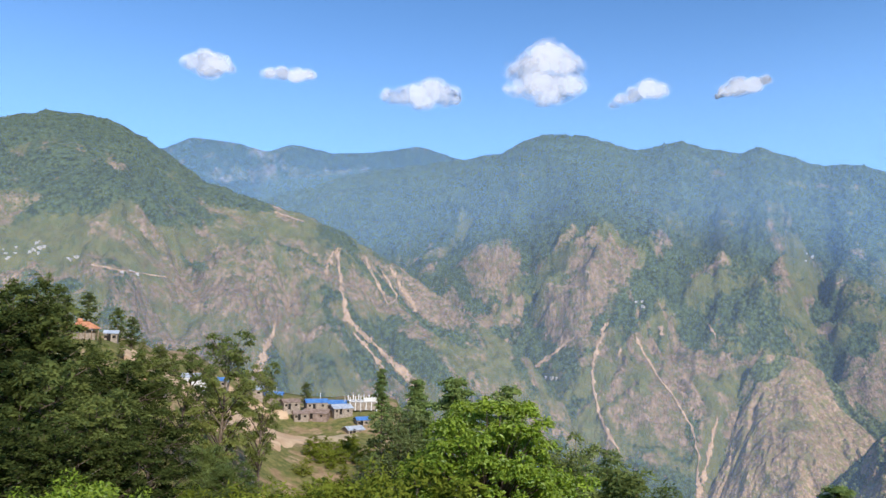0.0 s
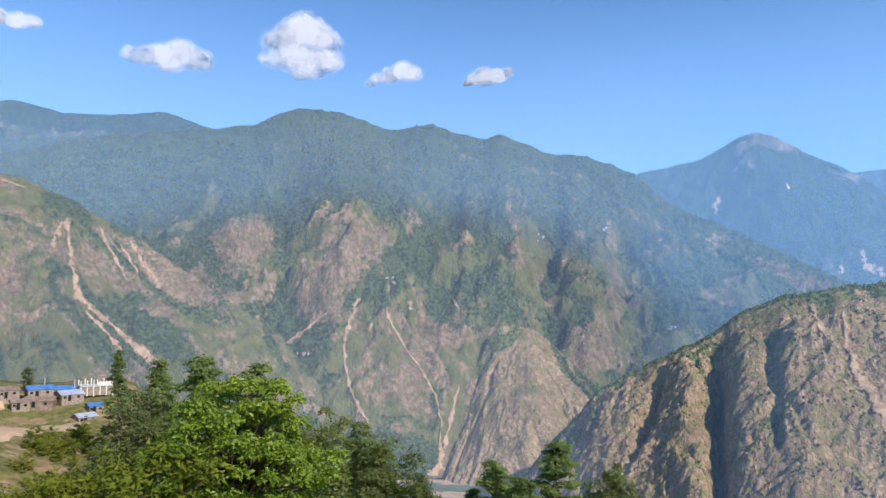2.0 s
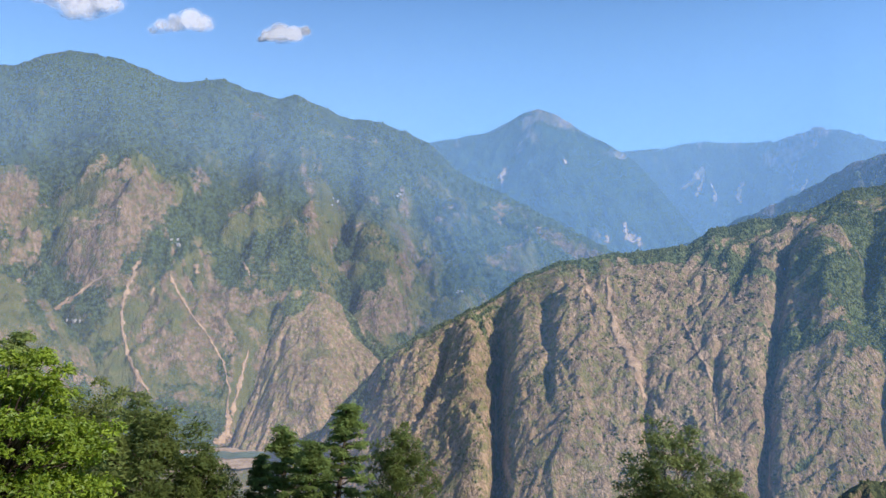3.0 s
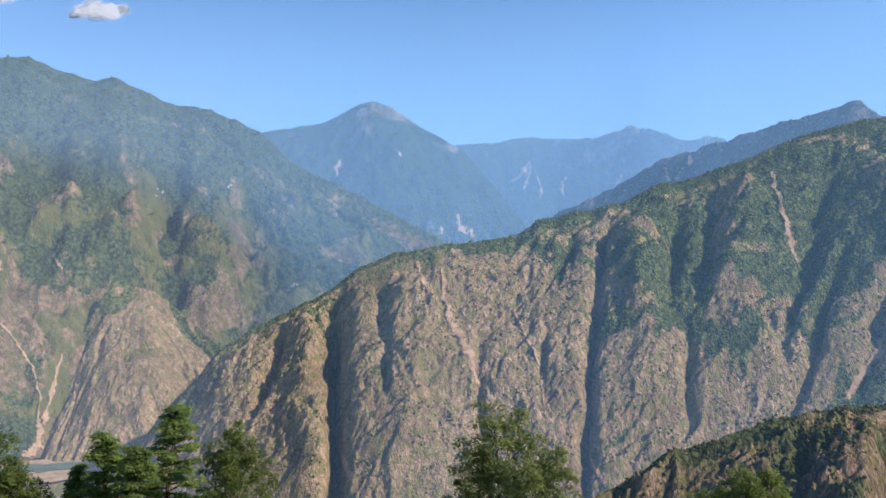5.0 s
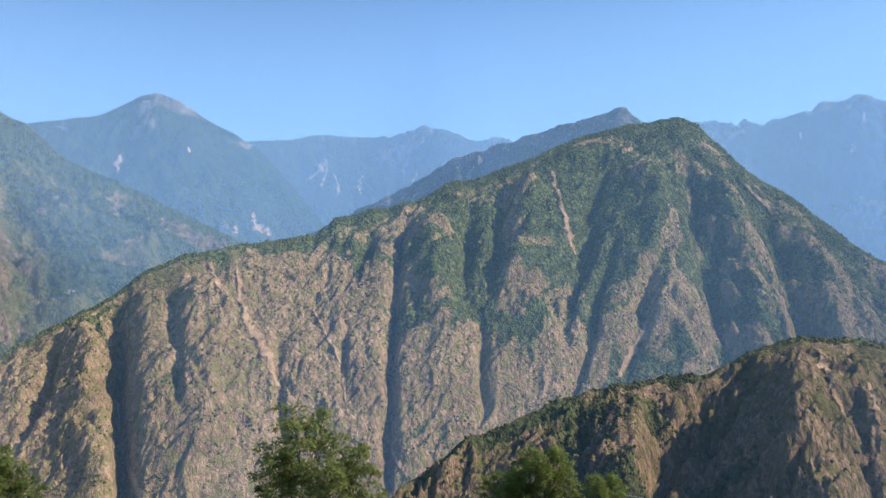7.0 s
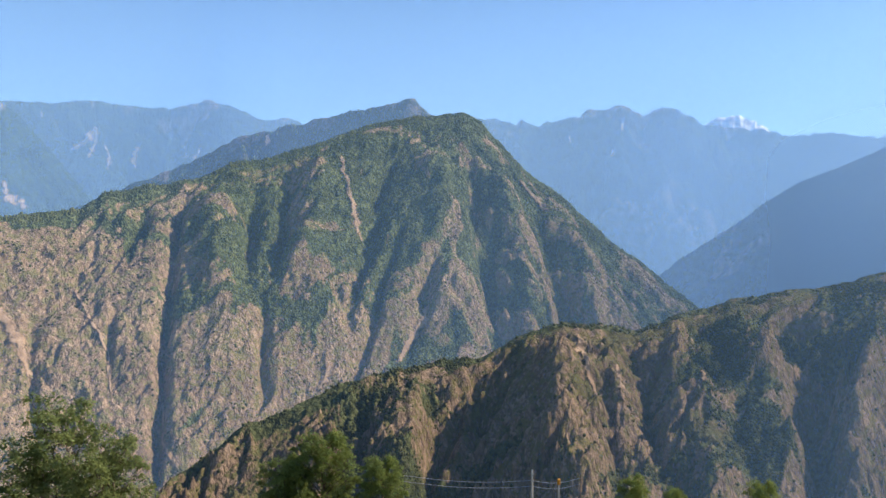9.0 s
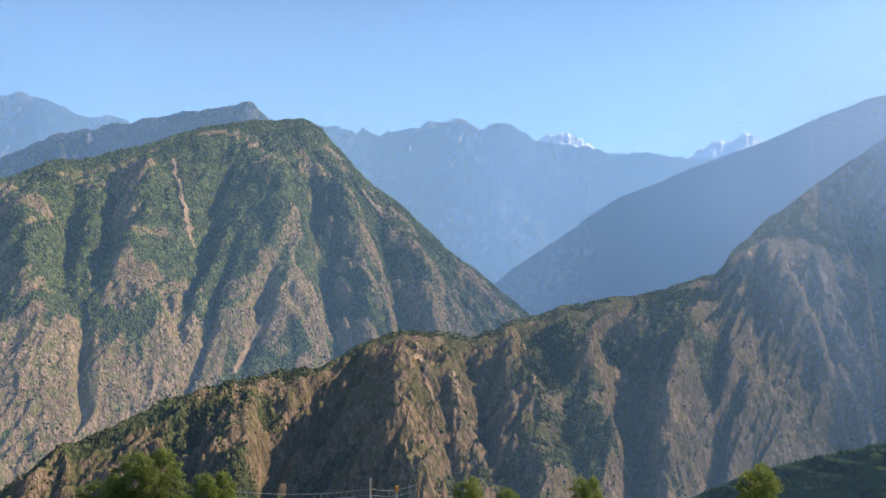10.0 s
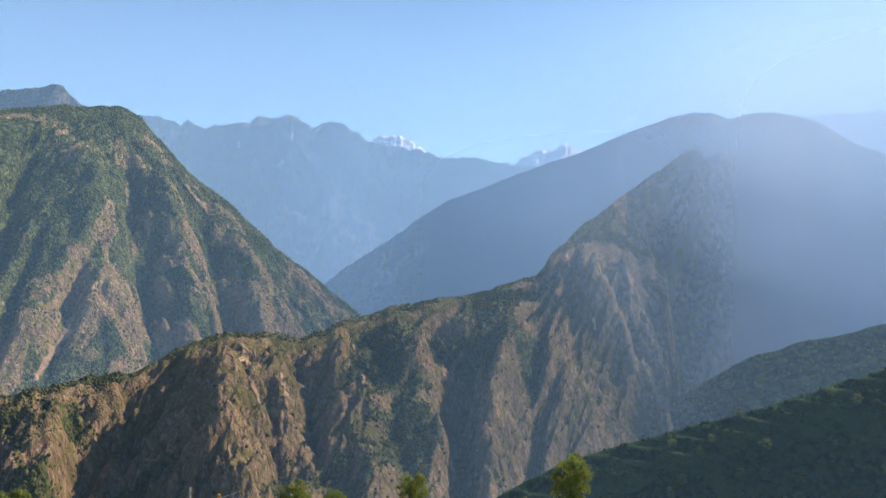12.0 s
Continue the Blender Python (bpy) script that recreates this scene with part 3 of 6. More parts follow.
mountain("cliff_long", "long brown rocky mountain with forested crest and gullies", ROCKY,
         [(22, -15, 1480), (28.3, -8.0, 1500), (30, -6.0, 1500), (33.4, -4.0, 1510), (35.9, -2.8, 1520), (38.5, -1.4, 1530), (40.2, 0.1, 1540), (42.9, 1.1, 1550), (47.1, 1.75, 1570), (52.1, 2.4, 1610), (53.8, 3.6, 1640),
          (56.4, 4.1, 1670), (58.2, 4.4, 1690), (59.8, 4.8, 1700), (62.4, 6.0, 1730), (64.6, 6.4, 1760), (67.6, 7.35, 1790), (71.8, 8.9, 1850), (75.0, 9.7, 1900), (77.7, 9.85, 1940), (79.4, 10.1, 1960), (80.8, 9.3, 1970),
          (82.5, 7.6, 1970), (83.7, 6.1, 1970), (86.7, 3.9, 1960), (88.7, 2.2, 1950), (90.3, 0.6, 1940), (93.2, -1.5, 1920), (95.3, -3.2, 1910), (97.5, -5.0, 1900), (102, -9, 1880)],
         [(22, 1350, 10), (30, 1150, 10), (40, 1050, 10), (60, 1080, 10), (80, 1250, 10), (92, 1400, 10), (102, 1550, 10)], 700, 190, 1.05,
         spurs=[(38.4, 38.3, 0.55, -115, 0.02, 1.0), (36.3, 36.2, 1.2, 45, 0.0, 1.0), (35.6, 29.5, 0.5, -65, 0.05, 0.6), (44.5, 44, 3.2, 40, 0.1, 1.0), (41.5, 43, 0.4, -35, 0.1, 0.8),
                (57.2, 50, 0.5, -55, 0.02, 0.42), (59.1, 56.9, 0.38, -58, 0.05, 1.0), (54.7, 53.8, 0.3, -30, 0.42, 0.8), (48.6, 50, 0.3, -26, 0.4, 1.0), (60.6, 62.4, 1.3, 50, 0.05, 0.75),
                (64.2, 62.6, 0.5, -50, 0.1, 0.6), (66.7, 64.5, 0.45, -55, 0.05, 0.6), (65.1, 64.3, 0.3, -35, 0.5, 0.9), (68.6, 67, 1.2, 45, 0.05, 0.7), (75, 69, 0.7, -75, 0.12, 0.75), (80, 69, 0.5, -60, 0.4, 0.9),
                (77.2, 78, 1.1, 45, 0.1, 0.8), (78.8, 83.7, 0.9, -100, 0.1, 1.0), (84.4, 72.4, 0.7, -80, 0.45, 0.85), (81.8, 86.5, 1.2, 55, 0.1, 1.0), (84.4, 89.5, 0.9, -90, 0.1, 1.0), (87.5, 91.5, 1.2, 45, 0.1, 1.0)],
         rough=1.05, wave=140, lean=-0.3, cover=cover_cliff, seed=201, ragged=5, folds=0.35)
mountain("hill_hazy", "dark wooded hill in the shade below the sun", HILLY,
         [(114, -16, 1120), (118, -11.5, 1140), (121, -8.9, 1160), (124.5, -6.7, 1180), (127.8, -5.2, 1200), (133.4, -3.5, 1220), (150, 0, 1250), (175, 2, 1250)],
         [(114, 860, 60), (175, 820, 80)], 200, 60, 1.0, rough=0.8, wave=120, cover=cover_woods, seed=211, ragged=3)
mountain("ridge_near", "brown scrubby ridge with rocky spurs climbing to a hazy summit", SCRUBBY,
         [(50, -24, 640), (58.2, -16.4, 700), (63.7, -13.0, 730), (68.2, -11.2, 760), (72.5, -9.7, 790), (77.9, -8.6, 830), (80.9, -8.2, 850), (83.9, -6.75, 880), (86.9, -5.6, 900), (89.4, -5.8, 920), (92.4, -6.2, 945),
          (95.3, -4.8, 980), (99, -3.7, 1020), (102.1, -3.0, 1060), (105.1, -2.5, 1100), (108.4, -1.5, 1150), (109.9, -1.1, 1180), (110.5, -0.6, 1210), (111.0, 0.7, 1240), (111.6, 1.0, 1270), (112.2, 1.7, 1300), (113.1, 1.9, 1340), (114.1, 2.6, 1390), (115.0, 2.3, 1420), (115.5, 2.7, 1440), (116.2, 1.9, 1460), (116.8, 2.2, 1480),
          (117.3, 1.1, 1490), (118.2, 1.3, 1500), (118.7, 0.1, 1500), (119.4, -0.3, 1490), (119.8, -2.2, 1470), (119.9, -4.6, 1440), (120.5, -6.6, 1390), (120.7, -8.6, 1340), (121.3, -10.6, 1280), (122.4, -14, 1200), (125, -18, 1100)],
         [(50, 520, 180), (60, 600, 165), (66, 590, 150), (72, 530, 140), (75.5, 470, 135), (78, 560, 130), (82, 545, 125), (86.5, 430, 125), (91, 430, 125), (97, 480, 120), (105, 560, 110), (110, 590, 110), (115, 740, 105), (119, 920, 80), (121, 1000, 60), (125, 1000, 50)], 800, 180, [(50, 1.0), (110, 1.0), (113, 0.8), (117, 0.75), (120, 0.9), (125, 1.0)],
         spurs=[(86.2, 88.6, 1.6, 42, 0.05, 1.0), (82.4, 77.5, 1.4, -42, 0.05, 0.9), (80.9, 73, 1.0, -34, 0.05, 1.0), (91.6, 96, 0.6, -24, 0.1, 0.9), (89.2, 92.6, 0.35, -16, 0.2, 0.7), (93.8, 100, 1.1, 24, 0.05, 0.9), (96.8, 102.5, 0.6, -18, 0.1, 0.8), (98.4, 106.5, 1.2, 34, 0.05, 1.0),
                (101.8, 107, 1.6, -80, 0.05, 1.0), (107.8, 106.6, 0.8, 60, 0.15, 1.0), (109.3, 111, 1.2, -60, 0.22, 1.0), (110.4, 122.5, 1.0, 90, 0.06, 1.0), (113, 121, 0.6, -45, 0.06, 0.9), (115.6, 122, 0.7, 45, 0.05, 1.0), (117.2, 122.6, 0.5, -35, 0.05, 0.9), (118.4, 123, 0.6, 35, 0.05, 1.0),
                (112.2, 114, 0.35, -22, 0.05, 0.6), (78, 75, 0.8, -34, 0.02, 0.9), (76.4, 74.4, 0.8, 26, 0.05, 0.9), (72.6, 70.5, 0.8, -30, 0.05, 0.9), (71, 69.6, 0.5, -18, 0.05, 0.9)],
         rough=1.55, wave=85, lean=-0.35, cover=cover_near, seed=221, ragged=4, foot_soft=1.0)

mountain("hillside_terraced", "dark green terraced hillside planted with rows of bushes", TERRACE,
         [(100, -22, 300), (107.4, -17.1, 310), (112.4, -14.6, 320), (120.5, -11.7, 330), (127.1, -9.3, 340), (130.6, -7.6, 345), (133.4, -6.4, 350), (150, -1, 350), (175, 1, 350)],
         [(100, 250, 262), (110, 258, 270), (120, 272, 285), (134, 286, 302), (150, 286, 325), (175, 286, 335)], 420, 150, 1.7, rough=0.14, wave=60, terrace=4.6,
         cover=lambda B, E, v, level, S, D: (np.clip(0.35 + 0.8 * fbm(S / 30, D / 30, 3, 83) + 0.4 * smooth(0.35, 0.6, v), 0, 1), 1 + 0 * B), seed=231, ragged=0.8)

# ---------------------------------------------------------------- the ground: the lookout's hillside and the valley floor


def ground_height(x, y):
    r = np.hypot(x, y)
    b = np.degrees(np.arctan2(x, y))
    b = np.where(b < -110, b + 360, b)
    turn = smooth(-30, 5, b) * (1 - 0.75 * smooth(150, 230, b))
    fall = -1.65 - (0.012 + 0.35 * turn) * r - 11 * smooth(6, 38, r) * (1 - smooth(120, 190, r)) * (1 - turn)
    bench = -34 + 30 * smooth(-9, -26, b) + 1.5 * fbm(x / 40, y / 40, 2, 71) - 30 * (1 - smooth(110, 190, r))
    bench = bench + 6.0 * smooth(241, 260, r) * smooth(-22, -16, b)
    left = 1 - smooth(-4, 6, b)
    z = np.where(left > 0, np.maximum(fall, bench * left + (fall - 60) * (1 - left)), fall)
    edge = 310 + 60 * smooth(-12, -30, b)
    z = z - 0.62 * np.maximum(0, r - edge) ** 1.02
    z = z + 0.9 * fbm(x / 18, y / 18, 3, 73) * smooth(4, 25, r)
    return np.maximum(EYE + z, FLOOR - 0.004 * np.maximum(0, r - 700) + 2.0 * fbm(x / 90, y / 90, 2, 75))


gb = np.radians(np.linspace(0, 360, 321))
gr = np.concatenate([[0.02], np.geomspace(1.5, 420, 110), np.geomspace(432, 4950, 50)])[:, None]
GX, GY = gr * np.sin(gb), gr * np.cos(gb)


def ground_material():
    m, nt = nodes_of("hillside_ground")
    a, b, c, d = grain(nt, 9, detail=6), grain(nt, 1.6, (1, 1, 1), 5, 0.7), grain(nt, 60), grain(nt, 3.5, detail=5, rough=0.7)
    earth = blend(nt, step(nt, d, 0.35, 0.7), (0.24, 0.165, 0.09), (0.4, 0.29, 0.17))
    turf = blend(nt, step(nt, b, 0.3, 0.7), (0.1, 0.105, 0.034), (0.22, 0.2, 0.072))
    turf = blend(nt, step(nt, d, 0.5, 0.65), turf, (0.095, 0.115, 0.035))
    col = blend(nt, step(nt, math_of(nt, "ADD", math_of(nt, "MULTIPLY", a, 0.65), math_of(nt, "MULTIPLY", c, 0.35)), 0.5, 0.58), turf, earth)
    surface(nt, col, 0.95, math_of(nt, "ADD", b, d), 0.7, 0.6, 0.05)
    return m


GZ = ground_height(GX, GY)
tagged(sheet("ground", np.stack([GX, GY, GZ], -1), ground_material()), "grassy hillside falling away to the valley floor", "ground", kind="structure")

# ---------------------------------------------------------------- haze in the valleys between the ranges


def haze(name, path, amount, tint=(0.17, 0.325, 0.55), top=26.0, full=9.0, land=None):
    """An added tinted sheet that stands in for hazy air along (bearing, distance, density), thinning out upwards
    between two rises.
    """
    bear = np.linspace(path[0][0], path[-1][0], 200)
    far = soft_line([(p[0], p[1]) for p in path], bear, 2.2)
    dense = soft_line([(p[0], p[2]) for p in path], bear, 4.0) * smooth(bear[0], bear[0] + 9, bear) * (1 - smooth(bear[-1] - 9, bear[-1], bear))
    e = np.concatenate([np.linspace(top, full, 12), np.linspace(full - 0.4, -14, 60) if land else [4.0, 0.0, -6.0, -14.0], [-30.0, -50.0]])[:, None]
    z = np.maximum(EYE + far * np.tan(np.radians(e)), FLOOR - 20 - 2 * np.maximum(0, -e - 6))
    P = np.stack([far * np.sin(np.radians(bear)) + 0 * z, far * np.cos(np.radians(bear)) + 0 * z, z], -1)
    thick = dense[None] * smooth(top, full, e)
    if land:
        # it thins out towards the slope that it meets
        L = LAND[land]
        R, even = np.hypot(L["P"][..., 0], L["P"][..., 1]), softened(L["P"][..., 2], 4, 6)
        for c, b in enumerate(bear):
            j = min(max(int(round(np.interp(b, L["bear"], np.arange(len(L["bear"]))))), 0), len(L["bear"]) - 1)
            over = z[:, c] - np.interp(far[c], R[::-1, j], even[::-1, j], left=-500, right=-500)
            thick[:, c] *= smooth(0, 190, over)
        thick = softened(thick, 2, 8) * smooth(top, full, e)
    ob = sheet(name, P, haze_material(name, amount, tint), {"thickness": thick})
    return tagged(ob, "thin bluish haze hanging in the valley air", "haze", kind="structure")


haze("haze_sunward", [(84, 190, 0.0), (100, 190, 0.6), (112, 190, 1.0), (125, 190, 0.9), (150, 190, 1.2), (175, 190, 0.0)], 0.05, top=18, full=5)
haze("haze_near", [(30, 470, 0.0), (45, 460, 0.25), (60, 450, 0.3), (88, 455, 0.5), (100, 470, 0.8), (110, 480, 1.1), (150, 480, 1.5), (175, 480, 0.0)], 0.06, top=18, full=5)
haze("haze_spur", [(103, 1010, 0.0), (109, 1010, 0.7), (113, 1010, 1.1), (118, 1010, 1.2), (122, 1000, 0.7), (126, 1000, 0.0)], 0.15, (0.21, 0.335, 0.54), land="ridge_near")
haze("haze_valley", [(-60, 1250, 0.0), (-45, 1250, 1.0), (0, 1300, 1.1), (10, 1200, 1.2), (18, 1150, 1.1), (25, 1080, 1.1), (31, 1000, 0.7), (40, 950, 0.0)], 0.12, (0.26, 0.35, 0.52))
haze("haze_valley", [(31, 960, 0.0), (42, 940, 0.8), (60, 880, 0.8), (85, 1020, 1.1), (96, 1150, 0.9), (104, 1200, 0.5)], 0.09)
# the slope below the sun, thicker step by step; paler tints paint the sun's glow
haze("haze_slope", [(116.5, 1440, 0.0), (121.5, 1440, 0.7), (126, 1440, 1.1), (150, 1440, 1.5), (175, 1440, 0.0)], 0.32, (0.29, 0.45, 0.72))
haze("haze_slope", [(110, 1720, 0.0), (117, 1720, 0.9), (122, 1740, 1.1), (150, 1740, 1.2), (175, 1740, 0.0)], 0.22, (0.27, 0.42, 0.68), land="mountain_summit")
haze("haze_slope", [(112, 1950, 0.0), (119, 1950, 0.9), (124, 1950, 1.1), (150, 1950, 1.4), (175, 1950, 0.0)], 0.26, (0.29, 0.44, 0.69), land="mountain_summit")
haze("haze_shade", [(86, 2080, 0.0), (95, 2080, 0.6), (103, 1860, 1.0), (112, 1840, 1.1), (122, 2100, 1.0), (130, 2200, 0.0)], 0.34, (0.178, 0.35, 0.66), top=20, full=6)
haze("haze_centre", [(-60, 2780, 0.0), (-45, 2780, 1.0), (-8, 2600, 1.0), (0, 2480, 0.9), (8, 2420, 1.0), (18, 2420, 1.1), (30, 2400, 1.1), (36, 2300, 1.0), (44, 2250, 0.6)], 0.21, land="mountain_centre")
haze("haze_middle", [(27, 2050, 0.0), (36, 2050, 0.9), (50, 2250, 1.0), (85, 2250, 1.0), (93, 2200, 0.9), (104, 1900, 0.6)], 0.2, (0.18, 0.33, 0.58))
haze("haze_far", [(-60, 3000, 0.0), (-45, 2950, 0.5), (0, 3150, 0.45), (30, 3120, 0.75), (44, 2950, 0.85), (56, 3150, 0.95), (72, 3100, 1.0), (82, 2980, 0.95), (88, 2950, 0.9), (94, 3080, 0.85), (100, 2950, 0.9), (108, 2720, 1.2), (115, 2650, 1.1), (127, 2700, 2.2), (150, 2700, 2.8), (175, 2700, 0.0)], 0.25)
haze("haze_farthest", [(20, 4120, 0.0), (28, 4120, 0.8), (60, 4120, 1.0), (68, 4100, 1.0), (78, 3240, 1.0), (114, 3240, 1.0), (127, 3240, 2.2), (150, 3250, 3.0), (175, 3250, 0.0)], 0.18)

# ---------------------------------------------------------------- woods on the mountains


def leafy_material(name, dark, light, through=0.3, gloss=0.0):
    m, nt = nodes_of(name)
    r = put(nt, "NewGeometry", 8)
    c = blend(nt, r, dark, light)
    c = blend(nt, step(nt, grain(nt, 9, detail=3), 0.3, 0.75), c, tuple(k * 0.7 for k in dark))
    c = blend(nt, math_of(nt, "MULTIPLY", step(nt, grain(nt, 75, detail=4), 0.48, 0.64), 0.6), c, (light[0] * 1.15, light[1] * 1.02, light[2]))
    d = put(nt, "BsdfDiffuse", 0, {}, Color=c)
    t = put(nt, "BsdfTranslucent", 0, {}, Color=blend(nt, 0.5, c, tuple(min(1, k * 1.6) for k in light)))
    g = put(nt, "BsdfGlossy", 0, {}, Color=(0.9, 0.95, 1, 1), Roughness=0.5)
    mix = put(nt, "MixShader", 0, {}, i0=through, i1=d, i2=t)
    mix = put(nt, "MixShader", 0, {}, i0=gloss, i1=mix, i2=g)
    o = nt.nodes.new("ShaderNodeOutputMaterial")
    nt.links.new(mix, o.inputs[0])
    return m


def mesh_of(name, verts, faces, material, soft=False):
    me = bpy.data.meshes.new(name)
    n, k = faces.shape
    me.vertices.add(len(verts))
    me.vertices.foreach_set("co", np.ascontiguousarray(verts, np.float32).reshape(-1))
    me.loops.add(n * k)
    me.loops.foreach_set("vertex_index", np.ascontiguousarray(faces, np.int32).reshape(-1))
    me.polygons.add(n)
    me.polygons.foreach_set("loop_start", (np.arange(n) * k).astype(np.int32))
    me.polygons.foreach_set("use_smooth", np.full(n, soft))
    me.update(calc_edges=True)
    if material:
        me.materials.append(material)
    return me


WOODS = leafy_material("mountain_woods", (0.14, 0.175, 0.068), (0.23, 0.26, 0.1), 0.4)
FAR_WOODS = leafy_material("far_woods", (0.09, 0.125, 0.048), (0.13, 0.168, 0.064), 0.3)
SCRUB = leafy_material("mountain_scrub", (0.075, 0.088, 0.032), (0.155, 0.158, 0.06), 0.3)


def woods(name, label, land, count, height, material, seed, weight=None, slim=0.5):
    """Small tree crowns standing on a mountain where its cover is forest."""
    rng = np.random.default_rng(seed)
    P, f = LAND[land]["P"], LAND[land]["forest"]
    area = np.linalg.norm(np.cross(np.gradient(P, axis=0), np.gradient(P, axis=1)), axis=-1)
    w = area * (np.clip(f - 0.35, 0, 1) * smooth(-0.35, 0.3, fbm(P[..., 0] / 60, P[..., 2] / 45 + P[..., 1] / 60, 3, seed + 300)) + 0.006) if weight is None else weight(LAND[land]) * area
    w[-6:] = 0
    pick = rng.choice(w.size, count, p=(w / w.sum()).reshape(-1))
    i, j = np.unravel_index(pick, w.shape)
    i2, j2 = np.minimum(i + 1, w.shape[0] - 1), np.minimum(j + 1, w.shape[1] - 1)
    a, b = rng.random((count, 1)), rng.random((count, 1))
    at = P[i, j] + a * (P[i2, j] - P[i, j]) + b * (P[i, j2] - P[i, j])
    h = height * (0.55 + 0.8 * rng.random(count) ** 1.5)
    wide = h * slim * (0.7 + 0.6 * rng.random(count))
    ang = np.arange(4) * 2 * math.pi / 4
    low = np.stack([np.cos(ang), np.sin(ang), 0 * ang - 0.25], -1)
    mid = np.stack([1.1 * np.cos(ang + 0.8), 1.1 * np.sin(ang + 0.8), 0 * ang + 0.5], -1)
    shape = np.concatenate([low * (0.75, 0.75, 1), mid, [(0, 0, 1.0)]])
    turn = rng.random(count) * 6.283
    jig = 1 + 0.35 * (rng.random((count, 9, 3)) - 0.5)
    s = shape[None] * jig
    x = (s[..., 0] * np.cos(turn)[:, None] - s[..., 1] * np.sin(turn)[:, None]) * wide[:, None]
    y = (s[..., 0] * np.sin(turn)[:, None] + s[..., 1] * np.cos(turn)[:, None]) * wide[:, None]
    V = np.stack([x, y, s[..., 2] * h[:, None]], -1) + at[:, None]
    tri = []
    for k in range(4):
        n = (k + 1) % 4
        tri += [(k, n, 4 + k), (n, 4 + n, 4 + k), (4 + k, 4 + n, 8)]
    F = np.array(tri)[None] + 9 * np.arange(count)[:, None, None]
    ob = new(name, mesh_of(name, V.reshape(-1, 3), F.reshape(-1, 3), material, True))
    return tagged(ob, label, "woods", kind="stuff")


woods("cliff_woods", "dark green trees covering the upper slopes of the cliff", "cliff_long", 26000, 3.2, WOODS, 1)
woods("cliff_bushes", "low dark bushes dotted over the bare cliff", "cliff_long", 7000, 2.2, SCRUB, 12, weight=lambda L: (L["forest"] < 0.5) * (0.08 + smooth(0.0, 0.5, fbm(L["P"][..., 0] / 45, L["P"][..., 2] / 40 + L["P"][..., 1] / 45, 3, 88))), slim=0.8)
woods("ridge_scrub", "olive green bushes and small trees on the ridge", "ridge_near", 24000, 2.0, SCRUB, 2, slim=0.65)
woods("centre_woods", "dense green forest on the high mountain", "mountain_centre", 7000, 6.0, FAR_WOODS, 3)
woods("left_woods", "green trees scattered over the hill", "mountain_left", 6000, 5.0, FAR_WOODS, 4)
woods("right_woods", "shaded forest on the hazy mountain", "mountain_right", 3000, 8.0, FAR_WOODS, 5)
woods("hazy_hill_woods", "dark trees on the shaded hill", "hill_hazy", 3000, 3.6, WOODS, 6)
woods("back_ridge_woods", "trees along the ridge behind the cliff", "mountain_behind_cliff", 1200, 11.0, WOODS, 7)
TEA = leafy_material("hedge_green", (0.02, 0.05, 0.018), (0.065, 0.115, 0.036), 0.25)
woods("planted_rows", "rows of green bushes planted along the terraces", "hillside_terraced", 6000, 1.0, TEA, 8,
      weight=lambda L: (np.abs(((L["P"][..., 2] / 2.6) % 1) - 0.5) < 0.16) * 1.0, slim=0.75)

# ---------------------------------------------------------------- landslide scars, tracks and the river


def on_land(land, bearing, rise):
    """The place on a mountain's face seen from the lookout at a bearing and rise."""
    L = LAND[land]
    c = np.interp(bearing, L["bear"], np.arange(len(L["bear"])))
    j = int(min(c, len(L["bear"]) - 2))
    t = c - j
    P = L["P"][:, j] * (1 - t) + L["P"][:, j + 1] * t
    E = L["E"][:, j] * (1 - t) + L["E"][:, j + 1] * t
    over = np.nonzero(E[::-1] >= rise)[0]
    if len(over) == 0:
        return Vector(P[0])
    k = len(E) - 1 - over[0]
    if k + 1 >= len(E):
        return Vector(P[k])
    s = (E[k] - rise) / max(E[k] - E[k + 1], 1e-6)
    return Vector(P[k] * (1 - s) + P[k + 1] * s)


def scar(name, label, land, path, widths, material=None, category="landslide", seed=0, lift=1.8):
    """A strip of bare ground down a slope, through (bearing, rise) points, with its width in degrees at each point."""
    n = 22 * (len(path) - 1) + 1
    t = np.linspace(0, len(path) - 1, n)
    b = np.interp(t, range(len(path)), [p[0] for p in path]) + 0.12 * fbm(t * 1.7, t * 0 + seed, 3, seed)
    e = np.interp(t, range(len(path)), [p[1] for p in path])
    w = np.interp(t, range(len(path)), widths) * 0.85 * np.maximum(0.3, 1.0 + 0.9 * fbm(t * 2.6, t * 0 + seed, 4, seed + 2, 0.65))
    g = np.gradient(np.stack([b, e], -1), axis=0)
    g = g / np.linalg.norm(g, axis=1, keepdims=True)
    grid = np.zeros((n, 7, 3))
    for i in range(n):
        for k in range(7):
            o = (k / 6 - 0.5) * w[i] * (1 + 0.7 * perlin(np.array(i * 0.13), np.array(k * 0.33 + seed), seed))
            p = on_land(land, b[i] - g[i, 1] * o, e[i] + g[i, 0] * o)
            d = Vector((-p.x, -p.y, 0)).normalized()
            edge = 0.3 if k in (0, 6) else 1.0
            grid[i, k] = p + edge * (d * lift + Vector((0, 0, lift)))
    inside = 1 - np.abs(np.linspace(-1, 1, 7))[None] + 0 * t[:, None]
    inside = inside * smooth(0, 0.4, t)[:, None] * (1 - smooth(t[-1] - 0.35, t[-1], t))[:, None]
    return tagged(sheet(name, grid, material or SLIDE_EARTH, {"inside": inside}), label, category, kind="structure")


